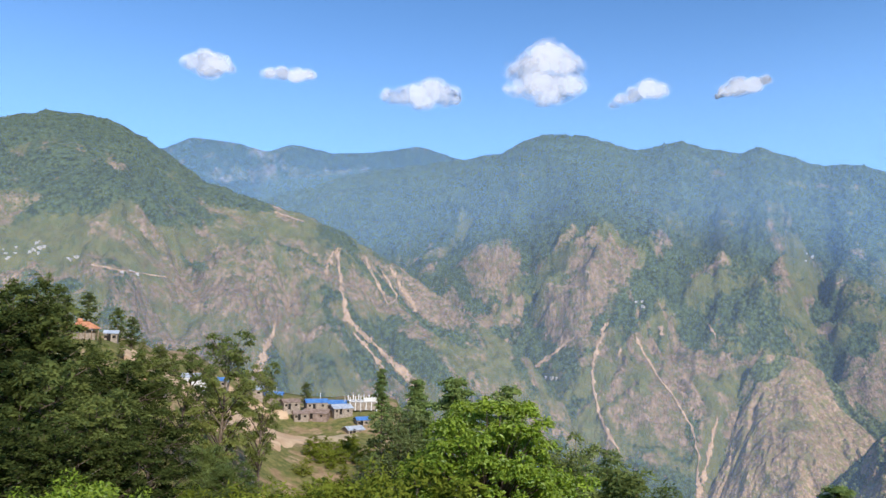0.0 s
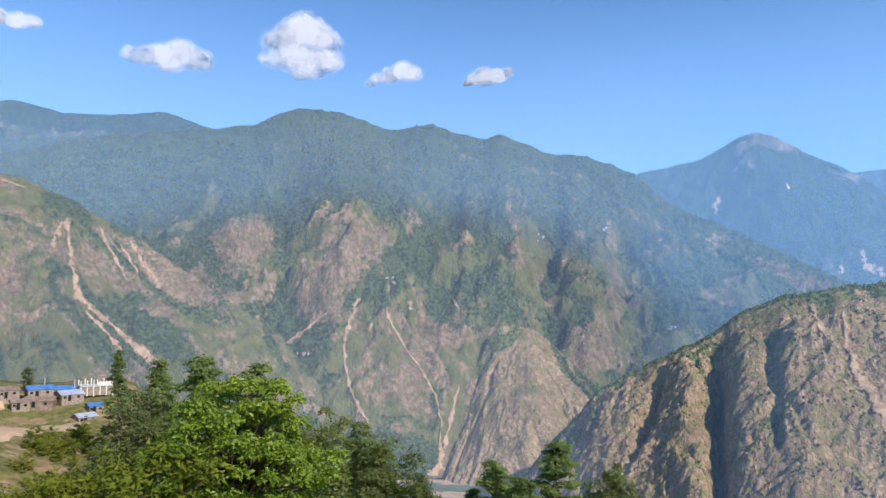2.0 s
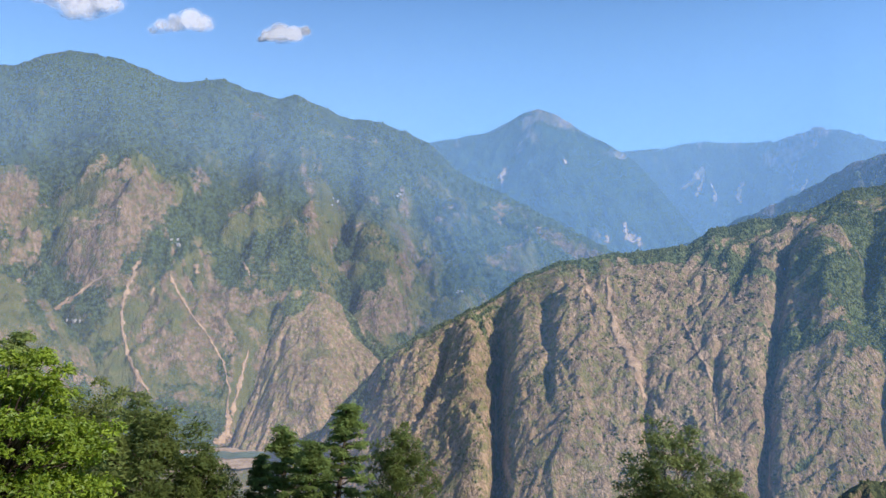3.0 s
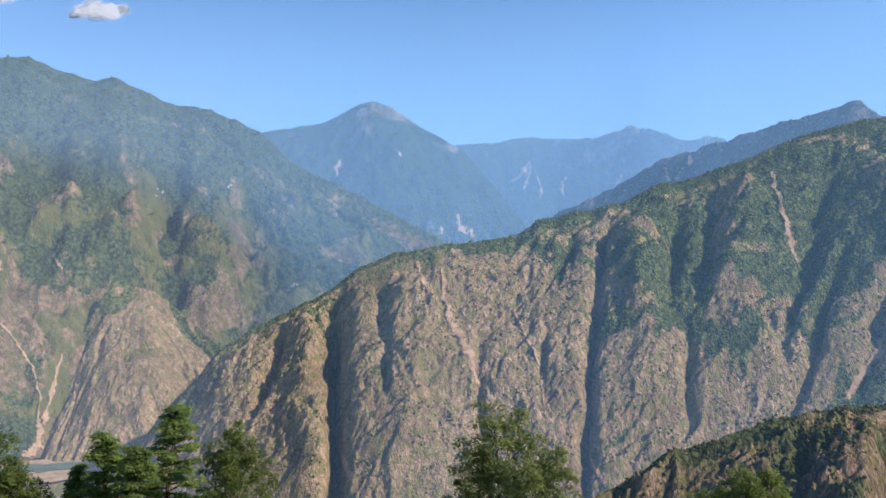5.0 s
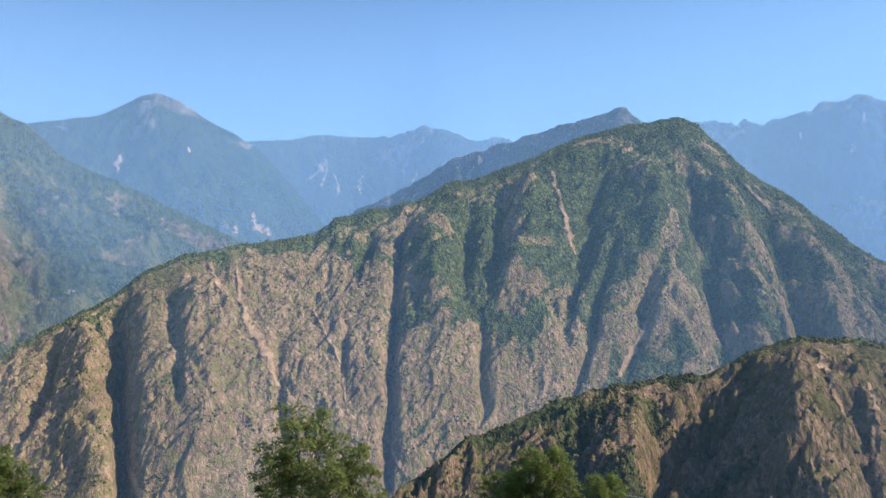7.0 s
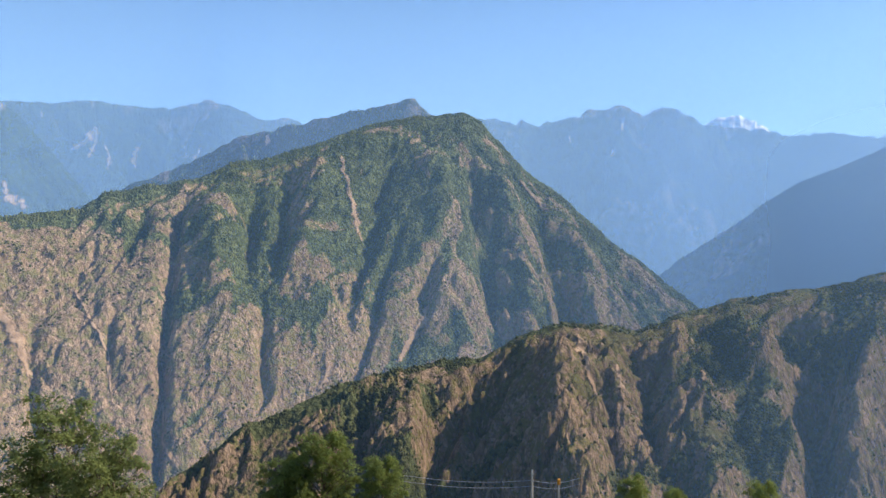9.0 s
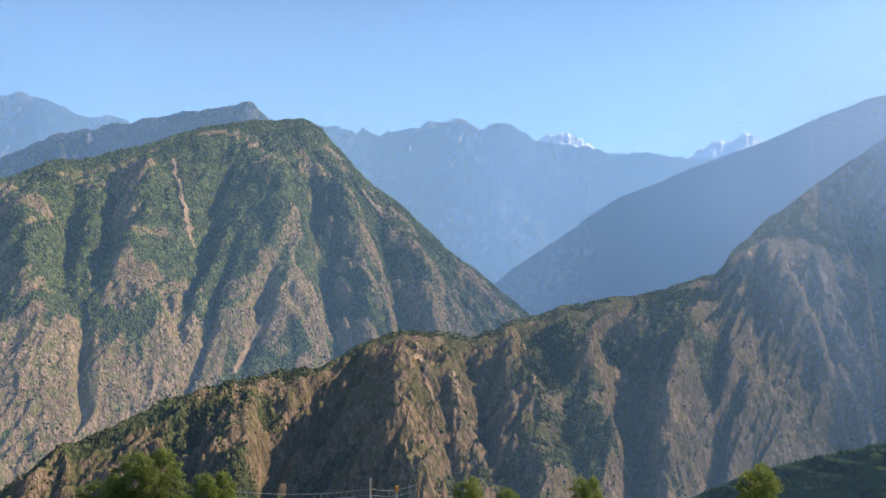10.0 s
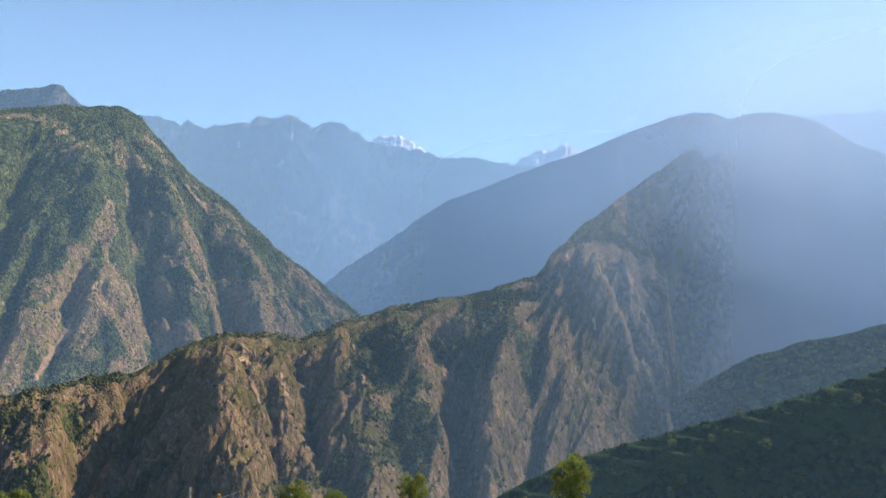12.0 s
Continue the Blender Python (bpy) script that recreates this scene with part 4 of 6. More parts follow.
SLIDE_EARTH = scree_material("slide_earth", (0.3, 0.2, 0.12), (0.48, 0.345, 0.22), True)
SLIDE = "pale bare earth landslide scar running down the slope"
scar("landslide_scar", SLIDE, "mountain_left", [(-8.3, 6.1), (-7.9, 4.0), (-7.7, 2.4), (-7.2, 0.5), (-5.2, -1.3), (-2.4, -3.9), (-1.2, -5.0)], [0.7, 0.35, 0.45, 0.6, 0.6, 0.8, 0.8], seed=1)
scar("landslide_scar", SLIDE, "mountain_left", [(-8.4, 5.7), (-8.8, 4.6), (-9.0, 3.6)], [0.25, 0.5, 0.3], seed=2)
scar("landslide_scar", SLIDE, "mountain_left", [(-6.1, 5.5), (-5.7, 4.4), (-4.7, 2.6), (-4.1, 1.4)], [0.25, 0.3, 0.3, 0.2], seed=3)
scar("landslide_scar", SLIDE, "mountain_left", [(-4.3, 4.7), (-3.5, 3.4), (-2.5, 1.9), (-1.9, 1.0)], [0.3, 0.45, 0.6, 0.45], seed=4)
scar("landslide_scar", SLIDE, "mountain_left", [(-4.8, 4.4), (-4.0, 3.0), (-3.4, 2.0)], [0.2, 0.25, 0.2], seed=5)
scar("landslide_scar", SLIDE, "mountain_left", [(-12.3, 0.4), (-12.8, -1.0), (-13.4, -2.7), (-13.8, -4)], [0.2, 0.6, 0.8, 0.8], seed=6)
scar("landslide_scar", SLIDE, "mountain_left", [(-7.0, -0.2), (-5.2, -2.2), (-4.2, -3.4)], [0.2, 0.35, 0.3], seed=7)
scar("road_cutting", "pale unpaved road cut across the hillside", "mountain_left", [(-25.6, 3.9), (-23.5, 3.5), (-21.5, 3.3), (-19.9, 3.1)], [0.22, 0.15, 0.12, 0.2], category="road", seed=8)
scar("road_cutting", "pale unpaved road cut across the hillside", "mountain_left", [(-13.2, 8.4), (-11.9, 8.0), (-10.4, 7.6)], [0.2, 0.2, 0.1], category="road", seed=9)
scar("landslide_scar", SLIDE, "mountain_centre", [(12.3, 0.9), (11.7, -0.6), (11.25, -2.2), (11.2, -3.8), (11.6, -5.9), (12.3, -7.4), (13.2, -8.8)], [0.3, 0.45, 0.35, 0.3, 0.35, 0.5, 0.2], seed=10)
scar("landslide_scar", SLIDE, "mountain_centre", [(14.1, 0.0), (14.9, -1.6), (15.9, -3.3), (17.0, -4.7), (18.1, -6.6), (18.5, -8.4), (18.5, -11.4)], [0.35, 0.25, 0.2, 0.25, 0.2, 0.2, 0.35], seed=11)
scar("landslide_scar", SLIDE, "mountain_centre", [(19.9, -5.5), (19.4, -7.5), (18.9, -9.8), (18.4, -11.8), (17.6, -12.4)], [0.15, 0.4, 0.5, 0.7, 1.0], seed=12)
scar("landslide_scar", SLIDE, "mountain_centre", [(10.4, 0.0), (8.7, -1.4), (7.2, -2.6), (6.0, -3.6)], [0.15, 0.3, 0.45, 0.35], seed=13)
scar("landslide_scar", SLIDE, "mountain_centre", [(16.1, 0.6), (16.1, -0.3)], [0.7, 0.3], seed=14)
scar("landslide_scar", SLIDE, "mountain_centre", [(19.2, 0.8), (19.6, 0.2), (19.8, -0.4)], [0.2, 0.2, 0.1], seed=15)
scar("landslide_scar", SLIDE, "mountain_centre", [(13.2, -1.0), (13.0, -2.0)], [0.35, 0.15], seed=16)
scar("landslide_scar", SLIDE, "mountain_centre", [(27.9, 3.9), (27.5, 3.4)], [0.35, 0.2], seed=17)
for land, lift, slides in (
        ("cliff_long", 1.8, [
            ([(46.5, 0.4), (46.7, -2.3), (47.1, -4.0), (48.6, -6.5), (49.4, -9.5)], [0.2, 0.45, 0.8, 1.1, 0.35]),
            ([(51.9, -3.0), (52.6, -4.7), (53.4, -6.2), (54.1, -7.8), (54.2, -11.5)], [0.3, 0.3, 0.28, 0.3, 0.2]),
            ([(44.4, 0.7), (45.0, -0.6), (45.7, -2.4)], [0.5, 0.5, 0.2]),
            ([(42.9, -0.3), (42.8, -1.0)], [0.7, 0.6]),
            ([(70.2, 6.9), (70.5, 5.4), (70.9, 4.0), (71.3, 2.2), (71.6, 0.6)], [0.5, 0.3, 0.4, 0.7, 0.3]),
            ([(83.5, 5.2), (84.7, 3.9), (85.9, 2.6)], [0.25, 0.45, 0.5]),
            ([(69.6, -8.6), (69.3, -9.5), (68.5, -10.9)], [0.5, 0.8, 0.5]),
            ([(76.9, -4.4), (76.4, -5.8), (75.4, -7.4), (74.4, -9.0)], [0.4, 1.1, 0.7, 0.5]),
            ([(38.2, -8.0), (38.4, -12.0), (39.0, -13.8), (39.9, -16)], [0.15, 0.3, 0.6, 0.9]),
            ([(57.6, -10.5), (57.6, -14.0), (58.7, -16)], [0.15, 0.25, 0.4])]),
        ("ridge_near", 1.2, [
            ([(88.2, -6.4), (88.4, -7.6), (89.0, -9.4), (89.6, -11.2)], [0.3, 0.7, 0.6, 0.4]),
            ([(91.0, -8.5), (91.3, -10.0), (91.6, -11.4)], [0.3, 0.5, 0.4]),
            ([(97.0, -8.6), (97.2, -9.6)], [0.4, 0.6]),
            ([(112.0, 0.8), (112.6, -0.6)], [0.3, 0.4]),
            ([(114.2, -3.8), (114.5, -5.2)], [0.4, 0.5]),
            ([(116.2, 0.8), (116.8, -0.8), (117.2, -2.4)], [0.5, 0.6, 0.3])]),
        ("mountain_far_peak", 4.0, [
            ([(38.9, 8.2), (38.5, 7.4), (38.5, 6.8)], [0.3, 0.4, 0.2]),
            ([(43.3, 8.8), (43.4, 8.3)], [0.3, 0.2]),
            ([(47.6, 4.2), (47.9, 3.2), (48.4, 2.4)], [0.3, 0.6, 0.8]),
            ([(48.5, 3.0), (49.0, 2.2)], [0.4, 0.6]),
            ([(46.4, 3.2), (46.6, 2.4)], [0.3, 0.5])]),
        ("mountain_far_ridge", 4.0, [
            ([(53.4, 8.1), (52.8, 7.3), (51.6, 6.3)], [0.4, 0.7, 0.35]),
            ([(53.4, 7.8), (53.0, 6.6), (52.7, 5.7)], [0.3, 0.5, 0.3]),
            ([(53.6, 7.0), (54.1, 6.0), (53.9, 5.1)], [0.15, 0.3, 0.3]),
            ([(55.9, 6.9), (55.6, 6.1), (55.7, 5.2)], [0.3, 0.5, 0.2]),
            ([(60.1, 7.2), (59.7, 6.0)], [0.2, 0.3])]),
        ("mountain_far_east", 4.0, [
            ([(90.7, 7.3), (90.5, 6.5)], [0.35, 0.4]), ([(91.4, 9.2), (91.2, 8.4)], [0.3, 0.3]), ([(87.4, 8.4), (87.5, 7.6)], [0.2, 0.25])]),
        ("mountain_behind_cliff", 4.0, [([(64.9, 8.2), (64.7, 7.2)], [0.4, 0.4])])):
    for k, (path, widths) in enumerate(slides):
        scar("landslide_scar", SLIDE, land, path, widths, seed=18 + k, lift=lift)

SNOW, snt = nodes_of("snow")
surface(snt, blend(snt, step(snt, grain(snt, 40), 0.5, 0.62), (0.88, 0.89, 0.92), (0.22, 0.22, 0.25)), 0.7)
for crest in ([(95.8, 7.5, 4650), (97.1, 9.0, 4650), (98.0, 9.15, 4650), (99.0, 9.35, 4650), (99.8, 9.0, 4650), (100.8, 8.65, 4650), (102.2, 7.2, 4650)],
              [(107.4, 6.4, 4650), (108.7, 7.9, 4650), (110.2, 8.5, 4650), (111.0, 8.4, 4650), (111.9, 9.1, 4650), (112.5, 8.7, 4650), (114.5, 6.0, 4650)]):
    mountain("mountain_snow", "white snow peak beyond the ranges", SNOW, crest, [(crest[0][0], 3950, 600), (crest[-1][0], 3950, 600)], 120, 30, 0.9, rough=1.2, wave=120, seed=241, ragged=22, back=0.2)

WATER, wnt = nodes_of("river_water")
surface(wnt, blend(wnt, step(wnt, grain(wnt, 30), 0.3, 0.7), (0.05, 0.11, 0.085), (0.1, 0.17, 0.13)), 0.3, grain(wnt, 3), 0.15, 0.4, 0.5)
rb, rr = np.linspace(14, 24, 40), np.linspace(0, 1, 14)[:, None]


def river_bank(name, near_far, z, material, label, category):
    n0, n1 = near_far
    a = n0 + 14 * fbm(rb / 1.2, rb * 0 + z, 3, 91)
    b = n1 + 16 * fbm(rb / 1.1, rb * 0 + z + 3, 3, 92)
    r = a + (b - a) * rr
    P = np.stack([r * np.sin(np.radians(rb)), r * np.cos(np.radians(rb)), z + 0.6 * fbm(r / 20, rb + 0 * r, 2, 93)], -1)
    return tagged(sheet(name, P, material), label, category, kind="structure")


river_bank("riverbed", (1600, 1800), 19.2, SCREE, "pale gravel bank beside the river", "riverbed")
river_bank("river", (1690, 1750), 20.6, WATER, "green river water in the valley floor", "river")

# ---------------------------------------------------------------- clouds


def cloud_material(name, amount, ragged):
    m, nt = nodes_of(name)
    m.cycles.use_bump_map_correction = False
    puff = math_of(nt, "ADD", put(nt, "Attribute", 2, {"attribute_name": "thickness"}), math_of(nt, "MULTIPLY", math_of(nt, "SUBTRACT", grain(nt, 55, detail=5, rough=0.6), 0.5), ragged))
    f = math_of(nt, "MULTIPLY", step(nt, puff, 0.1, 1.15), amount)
    # each face is lit as if turned to the sun, evening out the shading
    sunward = (sight(SUN_BEARING, SUN_HEIGHT, 1.0) - Vector((0, 0, EYE))).normalized()
    d = all_round(nt, (0.345, 0.35, 0.385, 1), tuple(sunward))
    mix = put(nt, "MixShader", 0, {}, i0=f, i1=put(nt, "BsdfTransparent", 0), i2=d)
    o = nt.nodes.new("ShaderNodeOutputMaterial")
    nt.links.new(mix, o.inputs[0])
    return m


CLOUD_SHELLS = [(name, grow, cloud_material(name, amount, ragged)) for name, grow, amount, ragged in (("cloud_core", 0.7, 0.45, 1.0), ("cloud_body", 0.9, 0.5, 1.4), ("cloud_wisp", 1.12, 0.32, 1.9))]


def billow(lumps, grow, seed):
    """The common outline of rounded billows (across, up, radius) as one closed, uneven surface, and how deep it bulges
    along the lookout's line of sight, which fades the rim.
    """
    a, b = np.linspace(0, 2 * math.pi, 73), np.linspace(0.01, math.pi - 0.01, 45)[:, None]
    stretch = max(1.0, max(abs(x) + r for x, z, r in lumps) / max(abs(z) + r for x, z, r in lumps))
    d = np.stack([np.sin(b) * np.cos(a) * stretch, np.sin(b) * np.sin(a), np.cos(b) + 0 * a], -1)
    u = d / np.linalg.norm(d, axis=-1)[..., None]
    far = np.full(u.shape[:2], 12.0)
    for i, (x, z, r) in enumerate(lumps):
        c = np.array([x, 0.25 * r * math.sin(2.1 * i), z])
        k = u @ c
        h = k * k - c @ c + (r * grow) ** 2
        far = np.maximum(far, np.where(h > 0, k + np.sqrt(np.maximum(h, 0)), 0))
    p = u * far[..., None]
    far = far * (1 + 0.08 * fbm(p[..., 0] / 45 + seed, p[..., 2] / 45 + p[..., 1] / 60, 4, seed, 0.6))
    p = u * far[..., None] * (1.05, 0.35, 0.9)
    p[..., 2] = np.where(p[..., 2] < -30, -30 + (p[..., 2] + 30) * 0.8, p[..., 2])
    p[:, -1] = p[:, 0]
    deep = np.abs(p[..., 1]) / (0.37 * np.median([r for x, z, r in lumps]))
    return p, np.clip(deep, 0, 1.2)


def cloud(bearing, rise, lumps, seed, label):
    ob = new("cloud")
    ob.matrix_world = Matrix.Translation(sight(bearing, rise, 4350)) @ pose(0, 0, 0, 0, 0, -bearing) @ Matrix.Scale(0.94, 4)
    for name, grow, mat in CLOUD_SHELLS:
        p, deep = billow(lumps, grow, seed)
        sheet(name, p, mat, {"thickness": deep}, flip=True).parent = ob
    return tagged(ob, label, "cloud", group="clouds over the mountains")


WHITE = "small white fluffy cumulus cloud in blue sky"
cloud(-18.2, 18.6, [(-90, -10, 60), (-20, 15, 80), (50, 0, 70), (110, -20, 45), (0, -25, 90)], 1, WHITE)
cloud(-12.3, 18.4, [(-110, -5, 45), (-40, 5, 50), (40, -5, 55), (110, 8, 45)], 2, WHITE)
cloud(-2.0, 17.5, [(-190, -20, 65), (-110, -10, 75), (-20, 0, 85), (60, 30, 95), (140, 5, 85), (190, -25, 50), (0, -40, 90)], 3, WHITE)
cloud(7.5, 18.7, [(-170, 60, 75), (-80, 90, 110), (10, 150, 120), (100, 100, 110), (160, 80, 80), (-170, -75, 75), (-40, -40, 130), (60, -60, 130), (150, -60, 95), (20, -130, 110)], 4,
      "tall white billowing cumulus cloud in blue sky")
cloud(15.0, 17.4, [(-130, -35, 50), (-60, -5, 60), (20, 25, 70), (80, 15, 60), (-170, -75, 35)], 5, WHITE)
cloud(21.9, 17.3, [(-90, -20, 45), (-20, 10, 70), (50, 5, 55), (120, 35, 35), (-130, -45, 30)], 6, WHITE)


# ---------------------------------------------------------------- far farmhouses


def flat_paint(name, a, b):
    m, nt = nodes_of(name)
    surface(nt, blend(nt, grain(nt, 3), a, b), 0.8)
    return m


FAR_WALL, FAR_ROOF = flat_paint("far_plaster", (0.34, 0.31, 0.27), (0.5, 0.47, 0.42)), flat_paint("far_roof", (0.3, 0.29, 0.29), (0.48, 0.47, 0.48))


def farmhouse(land, bearing, rise, wide, turn):
    """A small far house: walls with a gabled roof."""
    p = on_land(land, bearing, rise)
    ob = new("farmhouse")
    ob.matrix_world = pose(p.x, p.y, p.z - 2, 0, 0, -bearing + turn)
    d, h = wide * 0.6, 3.0
    V = np.array([(x, y, z) for z in (-4, h) for x, y in ((-wide / 2, -d / 2), (wide / 2, -d / 2), (wide / 2, d / 2), (-wide / 2, d / 2))])
    F = np.array([(0, 1, 5, 4), (1, 2, 6, 5), (2, 3, 7, 6), (3, 0, 4, 7), (4, 5, 6, 7)])
    w = new("wall", mesh_of("wall", V, F, FAR_WALL))
    e = 0.6
    V = np.array([(x, y, z) for x in (-wide / 2 - e, wide / 2 + e) for y, z in ((-d / 2 - e, h - 0.2), (0, h + d * 0.3), (d / 2 + e, h - 0.2), (0, h + d * 0.3 - 0.5))])
    F = np.array([(0, 1, 5, 4), (1, 2, 6, 5), (2, 3, 7, 6), (3, 0, 4, 7), (0, 3, 2, 1), (4, 5, 6, 7)])
    r = new("roof", mesh_of("roof", V, F, FAR_ROOF))
    w.parent = r.parent = ob
    return tagged(ob, "small pale farmhouse far off on the mountainside", "farmhouse", group="farmhouses on the far slopes")


rng = np.random.default_rng(77)
for k in range(26):
    b = -31.5 + 3.6 * rng.random()
    farmhouse("mountain_left", b, 4.0 + 0.28 * (b + 31.5) + 0.35 * rng.normal(), rng.uniform(4, 7.5), rng.uniform(-40, 40))
for land, b, e, n in (("mountain_left", -26.5, 4.3, 4), ("mountain_left", -22.6, 3.5, 4), ("mountain_centre", 8.3, -3.5, 6), ("mountain_centre", 14.4, 2.1, 4), ("mountain_centre", 26.0, 5.4, 4), ("mountain_centre", 35.4, -1.3, 5), ("mountain_centre", 31.0, 6.0, 3)):
    for k in range(n):
        farmhouse(land, b + 0.3 * rng.normal(), e + 0.12 * rng.normal(), rng.uniform(5, 8.5), rng.uniform(-40, 40))

# ---------------------------------------------------------------- trees on the lookout's hillside


def part(name, bm_or_mesh, material, parent, label=""):
    """One mesh object under a thing."""
    me = bm_or_mesh
    if isinstance(me, bmesh.types.BMesh):
        me = bpy.data.meshes.new(name)
        bm_or_mesh.to_mesh(me)
        bm_or_mesh.free()
        me.materials.append(material)
    ob = new(name, me)
    ob.parent = parent
    return tagged(ob, label) if label else ob


def tubes(lines, sides=6):
    """Tapered stems; each line is a list of (place, radius)."""
    V, F, n = [], [], 0
    for line in lines:
        ang = np.arange(sides) * 2 * math.pi / sides
        for i, (p, r) in enumerate(line):
            a = Vector(line[min(i + 1, len(line) - 1)][0]) - Vector(line[max(i - 1, 0)][0])
            u = a.normalized().cross(Vector((0.31, 0.95, 0.07))).normalized()
            w = a.normalized().cross(u)
            V += [Vector(p) + float(r) * (math.cos(k) * u + math.sin(k) * w) for k in ang]
        for i in range(len(line) - 1):
            for k in range(sides):
                m = (k + 1) % sides
                F.append((n + i * sides + k, n + i * sides + m, n + (i + 1) * sides + m, n + (i + 1) * sides + k))
        n += len(line) * sides
    return np.array([tuple(v) for v in V]), np.array(F)


def leaves(centres, radii, each, size, rng, droop=0.2, flat=0.75, simple=True):
    """Folded leaf blades in tufts round the centres."""
    c = np.repeat(np.asarray(centres), each, axis=0)
    r = np.repeat(np.asarray(radii), each)
    n = len(c)
    d = rng.normal(size=(n, 3))
    d /= np.linalg.norm(d, axis=1, keepdims=True)
    d[:, 2] = np.where(d[:, 2] < -0.2, -d[:, 2] * 0.6, d[:, 2])
    at = c + d * (r * (0.45 + 0.6 * rng.random(n) ** 0.6))[:, None] * (1, 1, flat)
    along = d * (1, 1, 0.3) + 0.6 * rng.normal(size=(n, 3)) * (1, 1, 0.5) - (0, 0, droop)
    along /= np.linalg.norm(along, axis=1, keepdims=True)
    side = np.cross(along, d + 0.3 * rng.normal(size=(n, 3)) + (0, 0, 0.5))
    side /= np.maximum(np.linalg.norm(side, axis=1, keepdims=True), 1e-6)
    up = np.cross(side, along)
    s = size * (0.6 + 0.8 * rng.random(n))[:, None]
    V = np.stack([at - along * s * 0.5, at + side * s * 0.27 + up * s * 0.08, at + along * s * 0.5 - up * s * 0.1, at - side * s * 0.27 + up * s * 0.08], 1)
    if simple:
        V = np.stack([at - along * s * 0.4 + side * s * 0.24, at + along * s * 0.6, at - along * s * 0.4 - side * s * 0.24 + up * s * 0.1], 1)
    F = np.arange(n * V.shape[1]).reshape(n, V.shape[1])
    return V.reshape(-1, 3), F


BARK, bnt = nodes_of("bark")
surface(bnt, blend(bnt, step(bnt, grain(bnt, 0.12, (1, 1, 5)), 0.35, 0.7), (0.07, 0.05, 0.035), (0.2, 0.16, 0.12)), 0.95, grain(bnt, 0.06, (1, 1, 4)), 0.6, 0.03)
LEAF_BRIGHT = leafy_material("leaf_bright", (0.105, 0.165, 0.014), (0.29, 0.385, 0.03), 0.32, 0.02)
# darker leaves: the shade over the near left trees is put into the colour
LEAF_SHADED = leafy_material("leaf_shaded", (0.025, 0.037, 0.012), (0.095, 0.12, 0.031), 0.32)
LEAF_AIRY = leafy_material("leaf_airy", (0.125, 0.16, 0.06), (0.25, 0.29, 0.105), 0.45)
LEAF_DARK = leafy_material("leaf_dark", (0.09, 0.12, 0.036), (0.24, 0.275, 0.075), 0.45)
LEAF_MID = leafy_material("leaf_mid", (0.125, 0.165, 0.052), (0.27, 0.32, 0.1), 0.48)
LEAF_PINE = leafy_material("leaf_pine", (0.125, 0.18, 0.058), (0.28, 0.355, 0.11), 0.45)
LEAF_OLIVE = leafy_material("leaf_olive", (0.17, 0.18, 0.045), (0.36, 0.36, 0.095), 0.35)
LEAF_YELLOW = leafy_material("leaf_yellow", (0.14, 0.17, 0.02), (0.3, 0.34, 0.05), 0.35)


